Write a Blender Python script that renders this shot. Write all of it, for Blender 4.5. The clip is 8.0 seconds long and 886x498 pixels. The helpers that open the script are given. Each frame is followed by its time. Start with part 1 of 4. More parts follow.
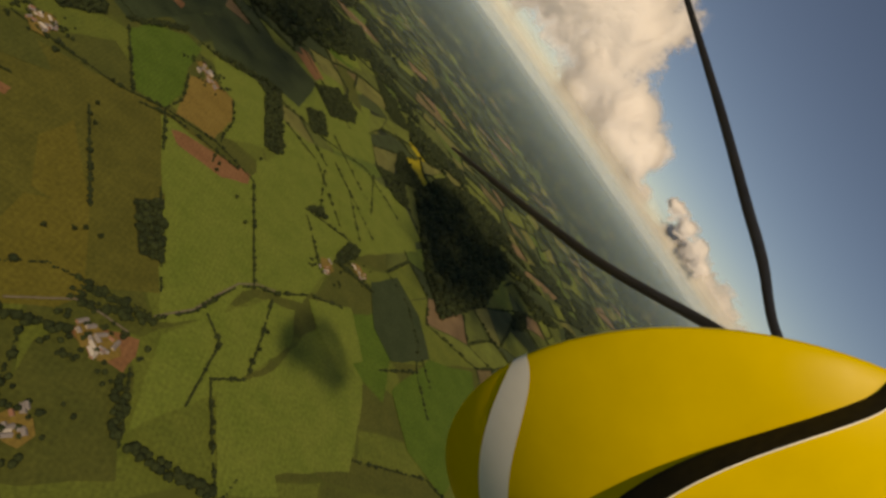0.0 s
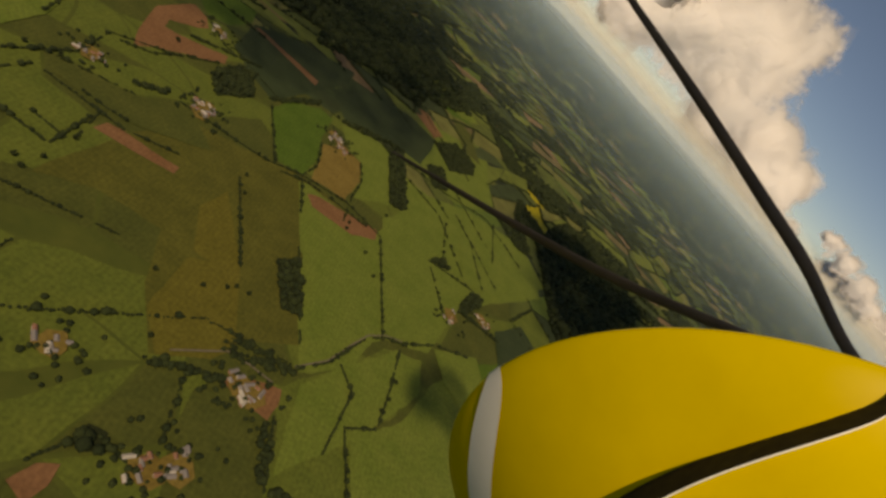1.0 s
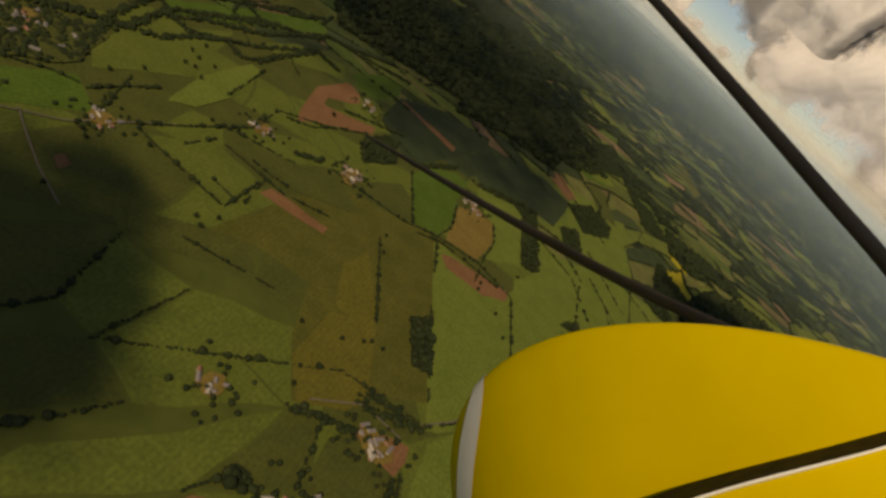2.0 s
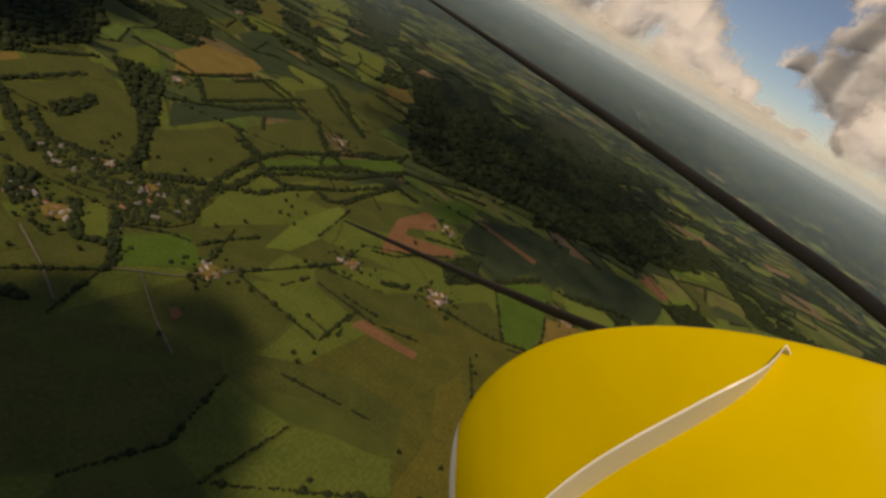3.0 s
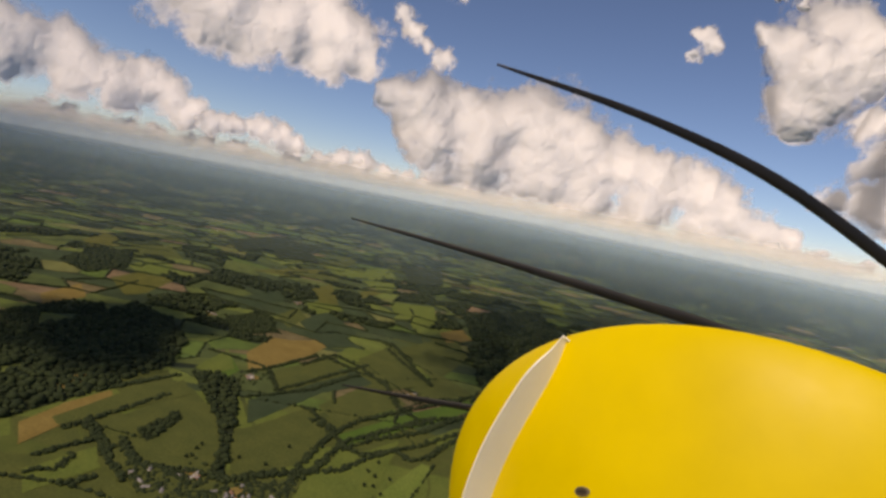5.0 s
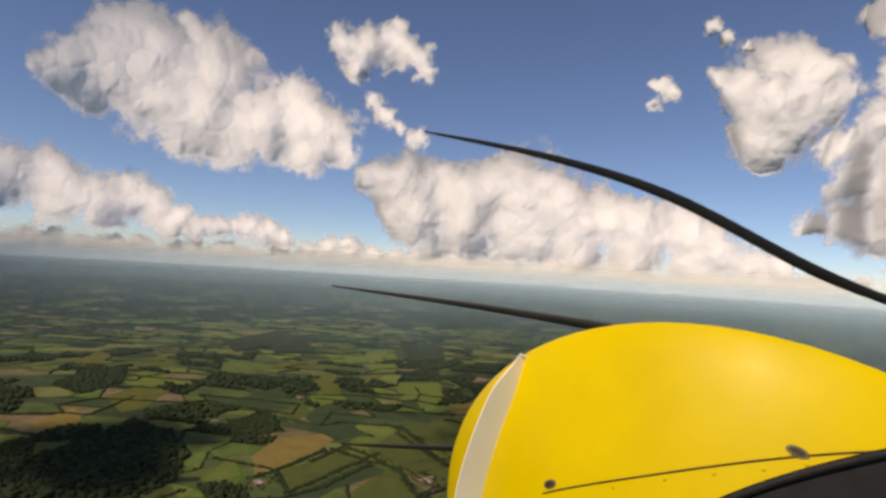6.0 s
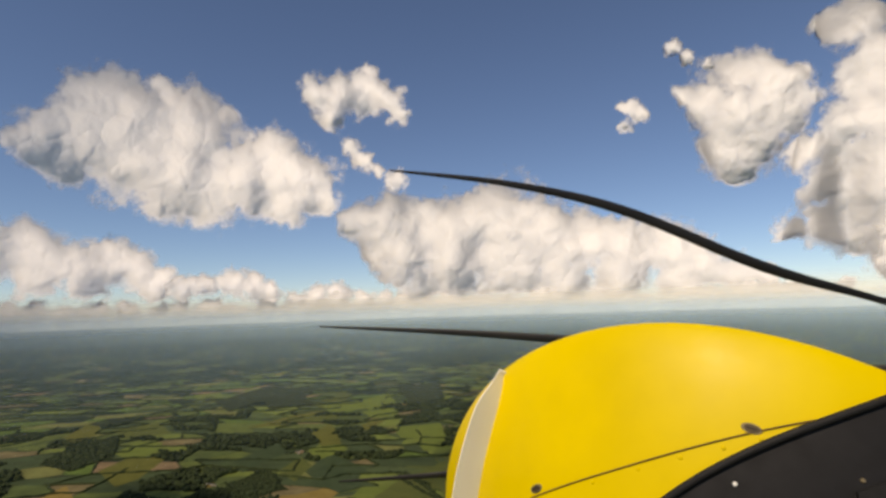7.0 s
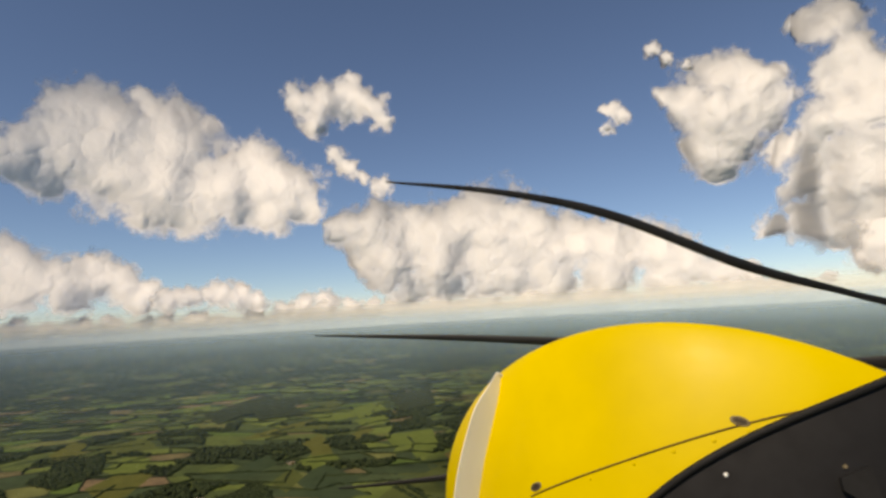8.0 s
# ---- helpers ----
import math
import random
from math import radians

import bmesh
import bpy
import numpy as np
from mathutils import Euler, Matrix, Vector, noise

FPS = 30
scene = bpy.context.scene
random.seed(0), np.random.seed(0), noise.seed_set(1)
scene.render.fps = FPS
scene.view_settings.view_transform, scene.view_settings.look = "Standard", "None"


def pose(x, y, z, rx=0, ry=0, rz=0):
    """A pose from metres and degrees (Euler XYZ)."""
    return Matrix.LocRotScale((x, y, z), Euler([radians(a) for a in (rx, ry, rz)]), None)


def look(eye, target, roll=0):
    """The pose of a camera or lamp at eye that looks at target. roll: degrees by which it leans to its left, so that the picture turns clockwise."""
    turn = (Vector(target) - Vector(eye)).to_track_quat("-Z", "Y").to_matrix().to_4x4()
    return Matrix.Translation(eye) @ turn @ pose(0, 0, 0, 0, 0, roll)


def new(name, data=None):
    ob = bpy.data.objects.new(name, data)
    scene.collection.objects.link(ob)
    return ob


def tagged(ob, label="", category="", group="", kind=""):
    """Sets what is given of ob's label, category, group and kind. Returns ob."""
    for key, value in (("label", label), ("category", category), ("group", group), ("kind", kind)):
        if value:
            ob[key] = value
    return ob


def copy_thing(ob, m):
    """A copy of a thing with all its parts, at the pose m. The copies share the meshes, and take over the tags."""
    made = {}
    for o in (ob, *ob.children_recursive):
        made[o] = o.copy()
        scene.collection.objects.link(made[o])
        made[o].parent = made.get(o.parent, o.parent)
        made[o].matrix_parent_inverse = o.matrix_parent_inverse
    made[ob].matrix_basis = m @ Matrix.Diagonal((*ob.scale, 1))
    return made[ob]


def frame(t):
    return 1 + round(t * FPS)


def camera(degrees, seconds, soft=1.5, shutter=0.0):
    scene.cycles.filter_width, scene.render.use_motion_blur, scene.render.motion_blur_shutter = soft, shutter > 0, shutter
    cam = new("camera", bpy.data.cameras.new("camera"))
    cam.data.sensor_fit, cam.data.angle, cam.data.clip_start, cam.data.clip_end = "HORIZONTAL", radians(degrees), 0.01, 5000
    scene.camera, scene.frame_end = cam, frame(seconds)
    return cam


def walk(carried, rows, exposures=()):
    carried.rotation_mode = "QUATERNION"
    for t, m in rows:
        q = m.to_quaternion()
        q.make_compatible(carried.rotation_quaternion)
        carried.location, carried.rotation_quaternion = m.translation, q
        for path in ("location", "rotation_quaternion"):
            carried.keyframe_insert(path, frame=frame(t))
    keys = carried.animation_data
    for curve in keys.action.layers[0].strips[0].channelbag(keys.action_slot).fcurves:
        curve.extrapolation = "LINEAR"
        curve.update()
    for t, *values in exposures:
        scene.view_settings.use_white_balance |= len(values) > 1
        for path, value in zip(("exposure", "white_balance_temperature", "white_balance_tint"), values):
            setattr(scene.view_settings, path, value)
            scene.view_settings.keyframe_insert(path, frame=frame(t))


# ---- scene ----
# An aircraft's nose high over farmland: the eye stays with the nose while the view rolls from a steep bank to level.
HEIGHT = 700.0          # of the eye over the fields
NOSE = Vector((0.497, -0.709, -1.020))   # the nose's middle as seen by the eye in level flight (right, up, back)
AXIS = Vector((0.594, 0.250, -0.765)).normalized()   # the nose's axle as seen by the eye in level flight

# seconds; heading, climb and bank of the view in degrees; the nose's middle as seen by the eye
BANK = (
    (0, 29.52, -17.67, 55.01, 0.587, -0.647, -1.335),
    (0.5, 23.68, -20.92, 52.78, 0.574, -0.650, -1.236),
    (1, 17.26, -24.26, 48.37, 0.560, -0.648, -1.142),
    (1.5, 10.24, -28.00, 46.93, 0.526, -0.646, -0.977),
    (1.7, 7.04, -28.89, 45.79, 0.512, -0.646, -0.918),
    (2.8, -11.23, -26.51, 32.52, 0.467, -0.661, -0.808),
    (3, -13.80, -24.91, 29.95, 0.465, -0.664, -0.812),
    (3.5, -18.54, -20.74, 25.51, 0.459, -0.674, -0.827),
    (4, -22.55, -16.01, 22.33, 0.452, -0.685, -0.840),
    (4.5, -25.45, -11.23, 17.72, 0.453, -0.691, -0.861),
    (4.7, -26.75, -8.68, 15.03, 0.460, -0.695, -0.897),
    (5.8, -29.32, 1.25, 4.29, 0.473, -0.701, -0.935),
    (6, -28.61, 2.20, 3.59, 0.483, -0.706, -0.982),
    (6.5, -28.03, 4.44, 0.38, 0.490, -0.707, -0.999),
    (7, -27.36, 5.97, -1.79, 0.497, -0.709, -1.020),
    (7.5, -26.88, 6.31, -2.62, 0.502, -0.710, -1.038),
    (8, -26.03, 6.44, -3.39, 0.508, -0.711, -1.057),
)


def turn(heading, climb, bank):
    a, e = radians(heading), radians(climb)
    way = (math.sin(a) * math.cos(e), math.cos(a) * math.cos(e), math.sin(e))
    return look((0, 0, 0), way, bank).to_3x3()


LEVEL = turn(*next(r[1:4] for r in BANK if r[0] == 7))
PIVOT = Vector((0, 0, HEIGHT)) + LEVEL @ NOSE


def seat(heading, climb, bank, *nose_at):
    m = turn(heading, climb, bank)
    return Matrix.Translation(PIVOT - m @ Vector(nose_at)) @ m.to_4x4()


cam = camera(76.1, 8.0, soft=3.0)
walk(cam, [(r[0], seat(*r[1:])) for r in BANK],
     exposures=[(0, -0.6, 12500, 17), (1.7, -0.7, 12500, 17), (3.5, -0.58, 9900, 22), (4.7, -0.25, 8900, 23), (6, -0.06, 8600, 20), (8, -0.03, 9200, 15)])

# ---- light ----
SUN_HEADING, SUN_CLIMB = -166.0, 48.0
world = bpy.data.worlds.new("sky")
scene.world = world
world.use_nodes = True
wt = world.node_tree
sky = wt.nodes.new("ShaderNodeTexSky")
sky.sky_type, sky.sun_disc = "NISHITA", False
sky.sun_elevation, sky.sun_rotation = radians(SUN_CLIMB), radians(SUN_HEADING)
sky.altitude, sky.air_density, sky.dust_density, sky.ozone_density = 1500, 0.9, 0.1, 9.0
wt.nodes["Background"].inputs["Strength"].default_value = 0.122
wt.links.new(sky.outputs[0], wt.nodes["Background"].inputs["Color"])
sun = new("sun", bpy.data.lights.new("sun", "SUN"))
sun.data.energy, sun.data.angle, sun.data.color = 3.6, radians(0.5), (1.0, 0.95, 0.85)
sun.rotation_euler = (radians(90 - SUN_CLIMB), 0, radians(180 - SUN_HEADING))


# ---- materials ----
def material(name, rough=0.9):
    m = bpy.data.materials.new(name)
    m.use_nodes = True
    b = m.node_tree.nodes["Principled BSDF"]
    b.inputs["Roughness"].default_value = rough
    b.inputs["Specular IOR Level"].default_value = 0.2
    return m, m.node_tree, b


def mixed(tree, factor, one, two):
    n = tree.nodes.new("ShaderNodeMix")
    n.data_type = "RGBA"
    for socket, value in ((n.inputs[0], factor), (n.inputs[6], one), (n.inputs[7], two)):
        if isinstance(value, bpy.types.NodeSocket):
            tree.links.new(value, socket)
        else:
            socket.default_value = (*value, 1) if isinstance(value, tuple) else value
    return n.outputs[2]


def ramp(tree, value, stops, constant=False):
    n = tree.nodes.new("ShaderNodeValToRGB")
    n.color_ramp.interpolation = "CONSTANT" if constant else "LINEAR"
    e = n.color_ramp.elements
    while len(e) < len(stops):
        e.new(1)
    for k, (p, c) in zip(e, stops):
        k.position, k.color = p, (*c, 1) if isinstance(c, tuple) else (c, c, c, 1)
    tree.links.new(value, n.inputs[0])
    return n.outputs[0]


def flat_place(tree):
    n = tree.nodes.new("ShaderNodeAttribute")
    n.attribute_name = "flat"
    return n.outputs["Vector"]


def grain(tree, place, size, detail=4.0, rough=0.6):
    n = tree.nodes.new("ShaderNodeTexNoise")
    n.inputs["Scale"].default_value, n.inputs["Detail"].default_value, n.inputs["Roughness"].default_value = 1 / size, detail, rough
    if place:
        tree.links.new(place, n.inputs["Vector"])
    return n.outputs["Fac"]


def object_place(tree):
    return tree.nodes.new("ShaderNodeTexCoord").outputs["Object"]


GROUND_COLOURS = {
    "pasture": ((0.051, 0.067, 0.015), (0.074, 0.088, 0.02)),
    "dry": ((0.066, 0.072, 0.014), (0.096, 0.1, 0.02)),
    "hay": ((0.094, 0.089, 0.015), (0.122, 0.113, 0.021)),
    "meadow": ((0.094, 0.142, 0.024), (0.128, 0.17, 0.034)),
    "sward": ((0.076, 0.108, 0.02), (0.104, 0.134, 0.026)),
    "lush": ((0.046, 0.098, 0.012), (0.066, 0.122, 0.018)),
    "crop": ((0.022, 0.041, 0.016), (0.035, 0.055, 0.024)),
    "stubble": ((0.148, 0.106, 0.026), (0.196, 0.145, 0.042)),
    "soil": ((0.16, 0.08, 0.038), (0.21, 0.11, 0.056)),
    "rape": ((0.276, 0.247, 0.019), (0.346, 0.306, 0.029)),
}


def ground_material(name, dark, light):
    m, t, b = material(name)
    p = flat_place(t)
    base = mixed(t, ramp(t, grain(t, p, 60, 5), [(0.3, 0.0), (0.7, 1.0)]), dark, light)
    fine = ramp(t, grain(t, p, 7, 3), [(0.3, (0.75, 0.75, 0.75)), (0.7, (1.2, 1.2, 1.2))])
    rows = t.nodes.new("ShaderNodeTexWave")
    rows.inputs["Scale"].default_value, rows.inputs["Distortion"].default_value, rows.inputs["Detail"].default_value = 0.035, 1.5, 3
    t.links.new(p, rows.inputs["Vector"])
    drill = ramp(t, rows.outputs["Fac"], [(0.0, (0.96, 0.96, 0.96)), (1.0, (1.04, 1.04, 1.04))])
    for factor in (fine, drill):
        k = t.nodes.new("ShaderNodeMix")
        k.data_type, k.blend_type = "RGBA", "MULTIPLY"
        k.inputs[0].default_value = 1
        t.links.new(base, k.inputs[6]), t.links.new(factor, k.inputs[7])
        base = k.outputs[2]
    t.links.new(base, b.inputs["Base Color"])
    return m


GROUND = {name: ground_material(name, *two) for name, two in GROUND_COLOURS.items()}


def patchwork_material():
    m, t, b = material("patchwork_of_fields")
    p = flat_place(t)
    g = t.nodes.new("ShaderNodeNewGeometry")
    base = ramp(t, g.outputs["Random Per Island"], [
        (0.0, (0.034, 0.054, 0.022)), (0.2, (0.074, 0.1, 0.026)), (0.36, (0.054, 0.078, 0.024)), (0.5, (0.102, 0.135, 0.03)),
        (0.62, (0.044, 0.066, 0.026)), (0.72, (0.07, 0.115, 0.024)), (0.82, (0.12, 0.13, 0.042)), (0.9, (0.12, 0.1, 0.048)),
        (0.955, (0.155, 0.11, 0.062))], constant=True)
    shade = ramp(t, grain(t, p, 90, 4), [(0.3, (0.7, 0.7, 0.7)), (0.7, (1.25, 1.25, 1.25))])
    k = t.nodes.new("ShaderNodeMix")
    k.data_type, k.blend_type = "RGBA", "MULTIPLY"
    k.inputs[0].default_value = 1
    t.links.new(base, k.inputs[6]), t.links.new(shade, k.inputs[7])
    t.links.new(k.outputs[2], b.inputs["Base Color"])
    return m


def country_material():
    """The open land: rough grass near by, a fine mottle of woods, hedges and fields towards the horizon."""
    m, t, b = material("open_country")
    p = flat_place(t)
    v = t.nodes.new("ShaderNodeTexVoronoi")
    v.inputs["Scale"].default_value = 1 / 210
    sep = t.nodes.new("ShaderNodeSeparateColor")
    t.links.new(v.outputs["Color"], sep.inputs[0])
    cells = ramp(t, sep.outputs[0], [(0.0, (0.025, 0.04, 0.015)), (0.3, (0.05, 0.07, 0.018)), (0.5, (0.08, 0.105, 0.02)), (0.66, (0.035, 0.055, 0.018)),
                                    (0.8, (0.10, 0.12, 0.03)), (0.93, (0.15, 0.115, 0.05))], constant=True)
    rim = t.nodes.new("ShaderNodeTexVoronoi")
    rim.feature = "DISTANCE_TO_EDGE"
    rim.inputs["Scale"].default_value = 1 / 210
    t.links.new(p, v.inputs["Vector"]), t.links.new(p, rim.inputs["Vector"])
    hedged = mixed(t, ramp(t, rim.outputs["Distance"], [(0.05, 1.0), (0.11, 0.0)]), cells, (0.014, 0.024, 0.011))
    woods = ramp(t, grain(t, p, 620, 7, 0.68), [(0.46, 0.0), (0.5, 1.0)])
    far = mixed(t, woods, hedged, (0.014, 0.024, 0.012))
    reach = t.nodes.new("ShaderNodeVectorMath")
    reach.operation = "LENGTH"
    t.links.new(p, reach.inputs[0])
    away = t.nodes.new("ShaderNodeMapRange")
    t.links.new(reach.outputs["Value"], away.inputs[0])
    away.inputs[1].default_value, away.inputs[2].default_value = 1500, 1900
    grass = mixed(t, ramp(t, grain(t, p, 50, 5), [(0.3, 0.0), (0.7, 1.0)]), (0.052, 0.074, 0.015), (0.078, 0.096, 0.02))
    t.links.new(mixed(t, away.outputs[0], grass, far), b.inputs["Base Color"])
    return m


def leaf_material(name, dark, light):
    m, t, b = material(name)
    g = t.nodes.new("ShaderNodeNewGeometry")
    base = mixed(t, g.outputs["Random Per Island"], dark, light)
    spots = ramp(t, grain(t, object_place(t), 1.6, 3), [(0.35, (0.6, 0.6, 0.6)), (0.65, (1.25, 1.25, 1.25))])
    k = t.nodes.new("ShaderNodeMix")
    k.data_type, k.blend_type = "RGBA", "MULTIPLY"
    k.inputs[0].default_value = 1
    t.links.new(base, k.inputs[6]), t.links.new(spots, k.inputs[7])
    t.links.new(k.outputs[2], b.inputs["Base Color"])
    return m


def worn_material(name, colour, rough, size, amount=0.12, coat=0.0, spec=0.5, metal=0.0):
    m, t, b = material(name, rough)
    p = object_place(t)
    lo = tuple(c * (1 - amount) for c in colour)
    hi = tuple(min(1, c * (1 + amount)) for c in colour)
    t.links.new(mixed(t, ramp(t, grain(t, p, size, 6), [(0.3, 0.0), (0.7, 1.0)]), lo, hi), b.inputs["Base Color"])
    t.links.new(ramp(t, grain(t, p, size * 0.4, 5), [(0.3, max(0, rough - 0.08)), (0.7, rough + 0.1)]), b.inputs["Roughness"])
    b.inputs["Coat Weight"].default_value, b.inputs["Coat Roughness"].default_value = coat, 0.32
    b.inputs["Specular IOR Level"].default_value, b.inputs["Metallic"].default_value = spec, metal
    return m


def cloud_material():
    """White vapour: lets some light through, and thins out raggedly where its body ends."""
    m = bpy.data.materials.new("cloud")
    m.use_nodes = True
    t = m.node_tree
    t.nodes.clear()
    out = t.nodes.new("ShaderNodeOutputMaterial")
    clear, one, two, pair, mix = (t.nodes.new("ShaderNode" + k) for k in ("BsdfTransparent", "BsdfDiffuse", "BsdfTranslucent", "MixShader", "MixShader"))
    one.inputs[0].default_value = two.inputs[0].default_value = (0.96, 0.96, 0.96, 1)
    t.links.new(one.outputs[0], pair.inputs[1]), t.links.new(two.outputs[0], pair.inputs[2])
    p = object_place(t)
    coarse, fine = grain(t, p, 170, 6, 0.6), grain(t, p, 45, 5, 0.65)
    body = t.nodes.new("ShaderNodeAttribute")
    body.attribute_name = "body"
    total = body.outputs["Fac"]
    for value, amount in ((coarse, 0.65), (fine, 0.5)):
        k = t.nodes.new("ShaderNodeMath")
        k.operation = "MULTIPLY_ADD"
        k.inputs[1].default_value = amount
        t.links.new(value, k.inputs[0]), t.links.new(total, k.inputs[2])
        total = k.outputs[0]
    edge = t.nodes.new("ShaderNodeMapRange")
    edge.interpolation_type = "SMOOTHSTEP"
    t.links.new(total, edge.inputs[0])
    edge.inputs[1].default_value, edge.inputs[2].default_value = 0.44, 0.94
    pass_on = t.nodes.new("ShaderNodeMapRange")     # the thick middle lets less light through than the thin rim
    pass_on.interpolation_type = "SMOOTHSTEP"
    t.links.new(total, pass_on.inputs[0])
    for i, value in zip((1, 2, 3, 4), (0.7, 1.45, 0.35, 0.08)):
        pass_on.inputs[i].default_value = value
    t.links.new(pass_on.outputs[0], pair.inputs[0])
    relief = t.nodes.new("ShaderNodeBump")
    relief.inputs["Strength"].default_value, relief.inputs["Distance"].default_value = 0.04, 45.0
    t.links.new(coarse, relief.inputs["Height"])
    soft = t.nodes.new("ShaderNodeVectorMath")     # vapour scatters light on from above, which softens its shading
    soft.operation = "ADD"
    lift = t.nodes.new("ShaderNodeMapRange")     # most of all where it is thin
    lift.interpolation_type = "SMOOTHSTEP"
    t.links.new(total, lift.inputs[0])
    for i, value in zip((1, 2, 3, 4), (0.55, 1.1, 1.3, 0.72)):
        lift.inputs[i].default_value = value
    above = t.nodes.new("ShaderNodeCombineXYZ")
    t.links.new(lift.outputs[0], above.inputs[2]), t.links.new(above.outputs[0], soft.inputs[1])
    heap = t.nodes.new("ShaderNodeAttribute")
    heap.attribute_name = "swelling"
    round_off = t.nodes.new("ShaderNodeBump")
    round_off.inputs["Strength"].default_value, round_off.inputs["Distance"].default_value = 1.0, 1.0
    t.links.new(heap.outputs["Fac"], round_off.inputs["Height"]), t.links.new(relief.outputs[0], round_off.inputs["Normal"])
    t.links.new(round_off.outputs[0], soft.inputs[0])
    unit = t.nodes.new("ShaderNodeVectorMath")
    unit.operation = "NORMALIZE"
    t.links.new(soft.outputs[0], unit.inputs[0])
    t.links.new(unit.outputs[0], one.inputs["Normal"])
    t.links.new(edge.outputs[0], mix.inputs[0])
    t.links.new(clear.outputs[0], mix.inputs[1]), t.links.new(pair.outputs[0], mix.inputs[2])
    t.links.new(mix.outputs[0], out.inputs[0])
    return m


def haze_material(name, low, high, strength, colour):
    """Haze painted as a thin bright see-through veil that fades upwards."""
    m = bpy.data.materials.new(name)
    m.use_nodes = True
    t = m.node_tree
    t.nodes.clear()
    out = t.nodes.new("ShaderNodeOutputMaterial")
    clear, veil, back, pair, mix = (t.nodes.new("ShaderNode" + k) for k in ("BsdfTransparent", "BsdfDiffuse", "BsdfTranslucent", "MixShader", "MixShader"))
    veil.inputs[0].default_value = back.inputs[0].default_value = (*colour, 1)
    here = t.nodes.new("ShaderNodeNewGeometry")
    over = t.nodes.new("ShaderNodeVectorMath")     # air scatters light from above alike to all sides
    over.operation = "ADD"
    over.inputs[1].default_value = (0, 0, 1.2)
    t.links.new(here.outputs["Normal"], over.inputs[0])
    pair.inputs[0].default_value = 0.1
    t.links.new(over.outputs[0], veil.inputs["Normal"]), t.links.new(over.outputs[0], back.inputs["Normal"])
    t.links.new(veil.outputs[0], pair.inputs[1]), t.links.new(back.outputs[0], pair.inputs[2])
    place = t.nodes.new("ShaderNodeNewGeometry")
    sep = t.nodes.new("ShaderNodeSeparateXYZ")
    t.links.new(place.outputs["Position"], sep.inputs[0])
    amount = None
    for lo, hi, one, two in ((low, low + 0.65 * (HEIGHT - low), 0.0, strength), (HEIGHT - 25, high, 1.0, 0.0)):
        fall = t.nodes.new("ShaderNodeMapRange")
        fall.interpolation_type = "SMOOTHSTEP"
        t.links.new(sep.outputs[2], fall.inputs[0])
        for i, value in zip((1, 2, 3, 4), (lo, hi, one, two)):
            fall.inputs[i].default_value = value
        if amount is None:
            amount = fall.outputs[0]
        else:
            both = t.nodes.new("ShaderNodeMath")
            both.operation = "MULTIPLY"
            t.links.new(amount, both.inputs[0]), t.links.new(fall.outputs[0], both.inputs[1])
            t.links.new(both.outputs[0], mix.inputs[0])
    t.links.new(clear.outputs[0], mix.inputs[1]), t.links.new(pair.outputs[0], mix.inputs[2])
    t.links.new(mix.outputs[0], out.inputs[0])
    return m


PATCHWORK, COUNTRY = patchwork_material(), country_material()
LEAVES = leaf_material("leaves", (0.015, 0.026, 0.01), (0.03, 0.045, 0.015))
WOOD_FLOOR = worn_material("wood_floor", (0.02, 0.028, 0.012), 0.95, 12, 0.3, spec=0.1)
CANOPY = ground_material("canopy", (0.014, 0.022, 0.009), (0.03, 0.042, 0.014))
BARK = worn_material("bark", (0.09, 0.07, 0.05), 0.9, 0.4, 0.3, spec=0.1)
TARMAC = worn_material("pale_lane", (0.14, 0.125, 0.095), 0.9, 6, 0.2, spec=0.1)
PLASTER = worn_material("whitewash", (0.5, 0.46, 0.39), 0.8, 2, 0.12, spec=0.2)
BRICK = worn_material("old_brick", (0.34, 0.2, 0.14), 0.85, 2, 0.2, spec=0.2)
TILE = worn_material("roof_tile", (0.25, 0.13, 0.09), 0.8, 2, 0.25, spec=0.2)
SLATE = worn_material("roof_slate", (0.2, 0.19, 0.19), 0.6, 2, 0.25, spec=0.3)
TIN = worn_material("barn_tin", (0.42, 0.4, 0.36), 0.5, 3, 0.15, spec=0.4)
CLOUD = cloud_material()
YELLOW = worn_material("yellow_paint", (0.67, 0.49, 0.006), 0.42, 0.25, 0.08, coat=0.03, spec=0.16)
WHITE = worn_material("white_paint", (0.88, 0.88, 0.82), 0.4, 0.2, 0.06, coat=0.3)
BLACK = worn_material("black_vinyl", (0.009, 0.009, 0.0095), 0.6, 0.06, 0.3, spec=0.2)
RUBBER = worn_material("black_rubber", (0.008, 0.008, 0.008), 0.7, 0.05, 0.3, spec=0.3)
STEEL = worn_material("worn_steel", (0.2, 0.16, 0.09), 0.6, 0.01, 0.3, metal=0.4)
HEAD = worn_material("dull_screw", (0.06, 0.04, 0.015), 0.7, 0.008, 0.4, metal=0.2)
GROOVE = worn_material("dark_seam", (0.1, 0.055, 0.008), 0.8, 0.05, 0.3)
BLADE = worn_material("black_blade", (0.014, 0.013, 0.012), 0.5, 0.15, 0.3, spec=0.4)


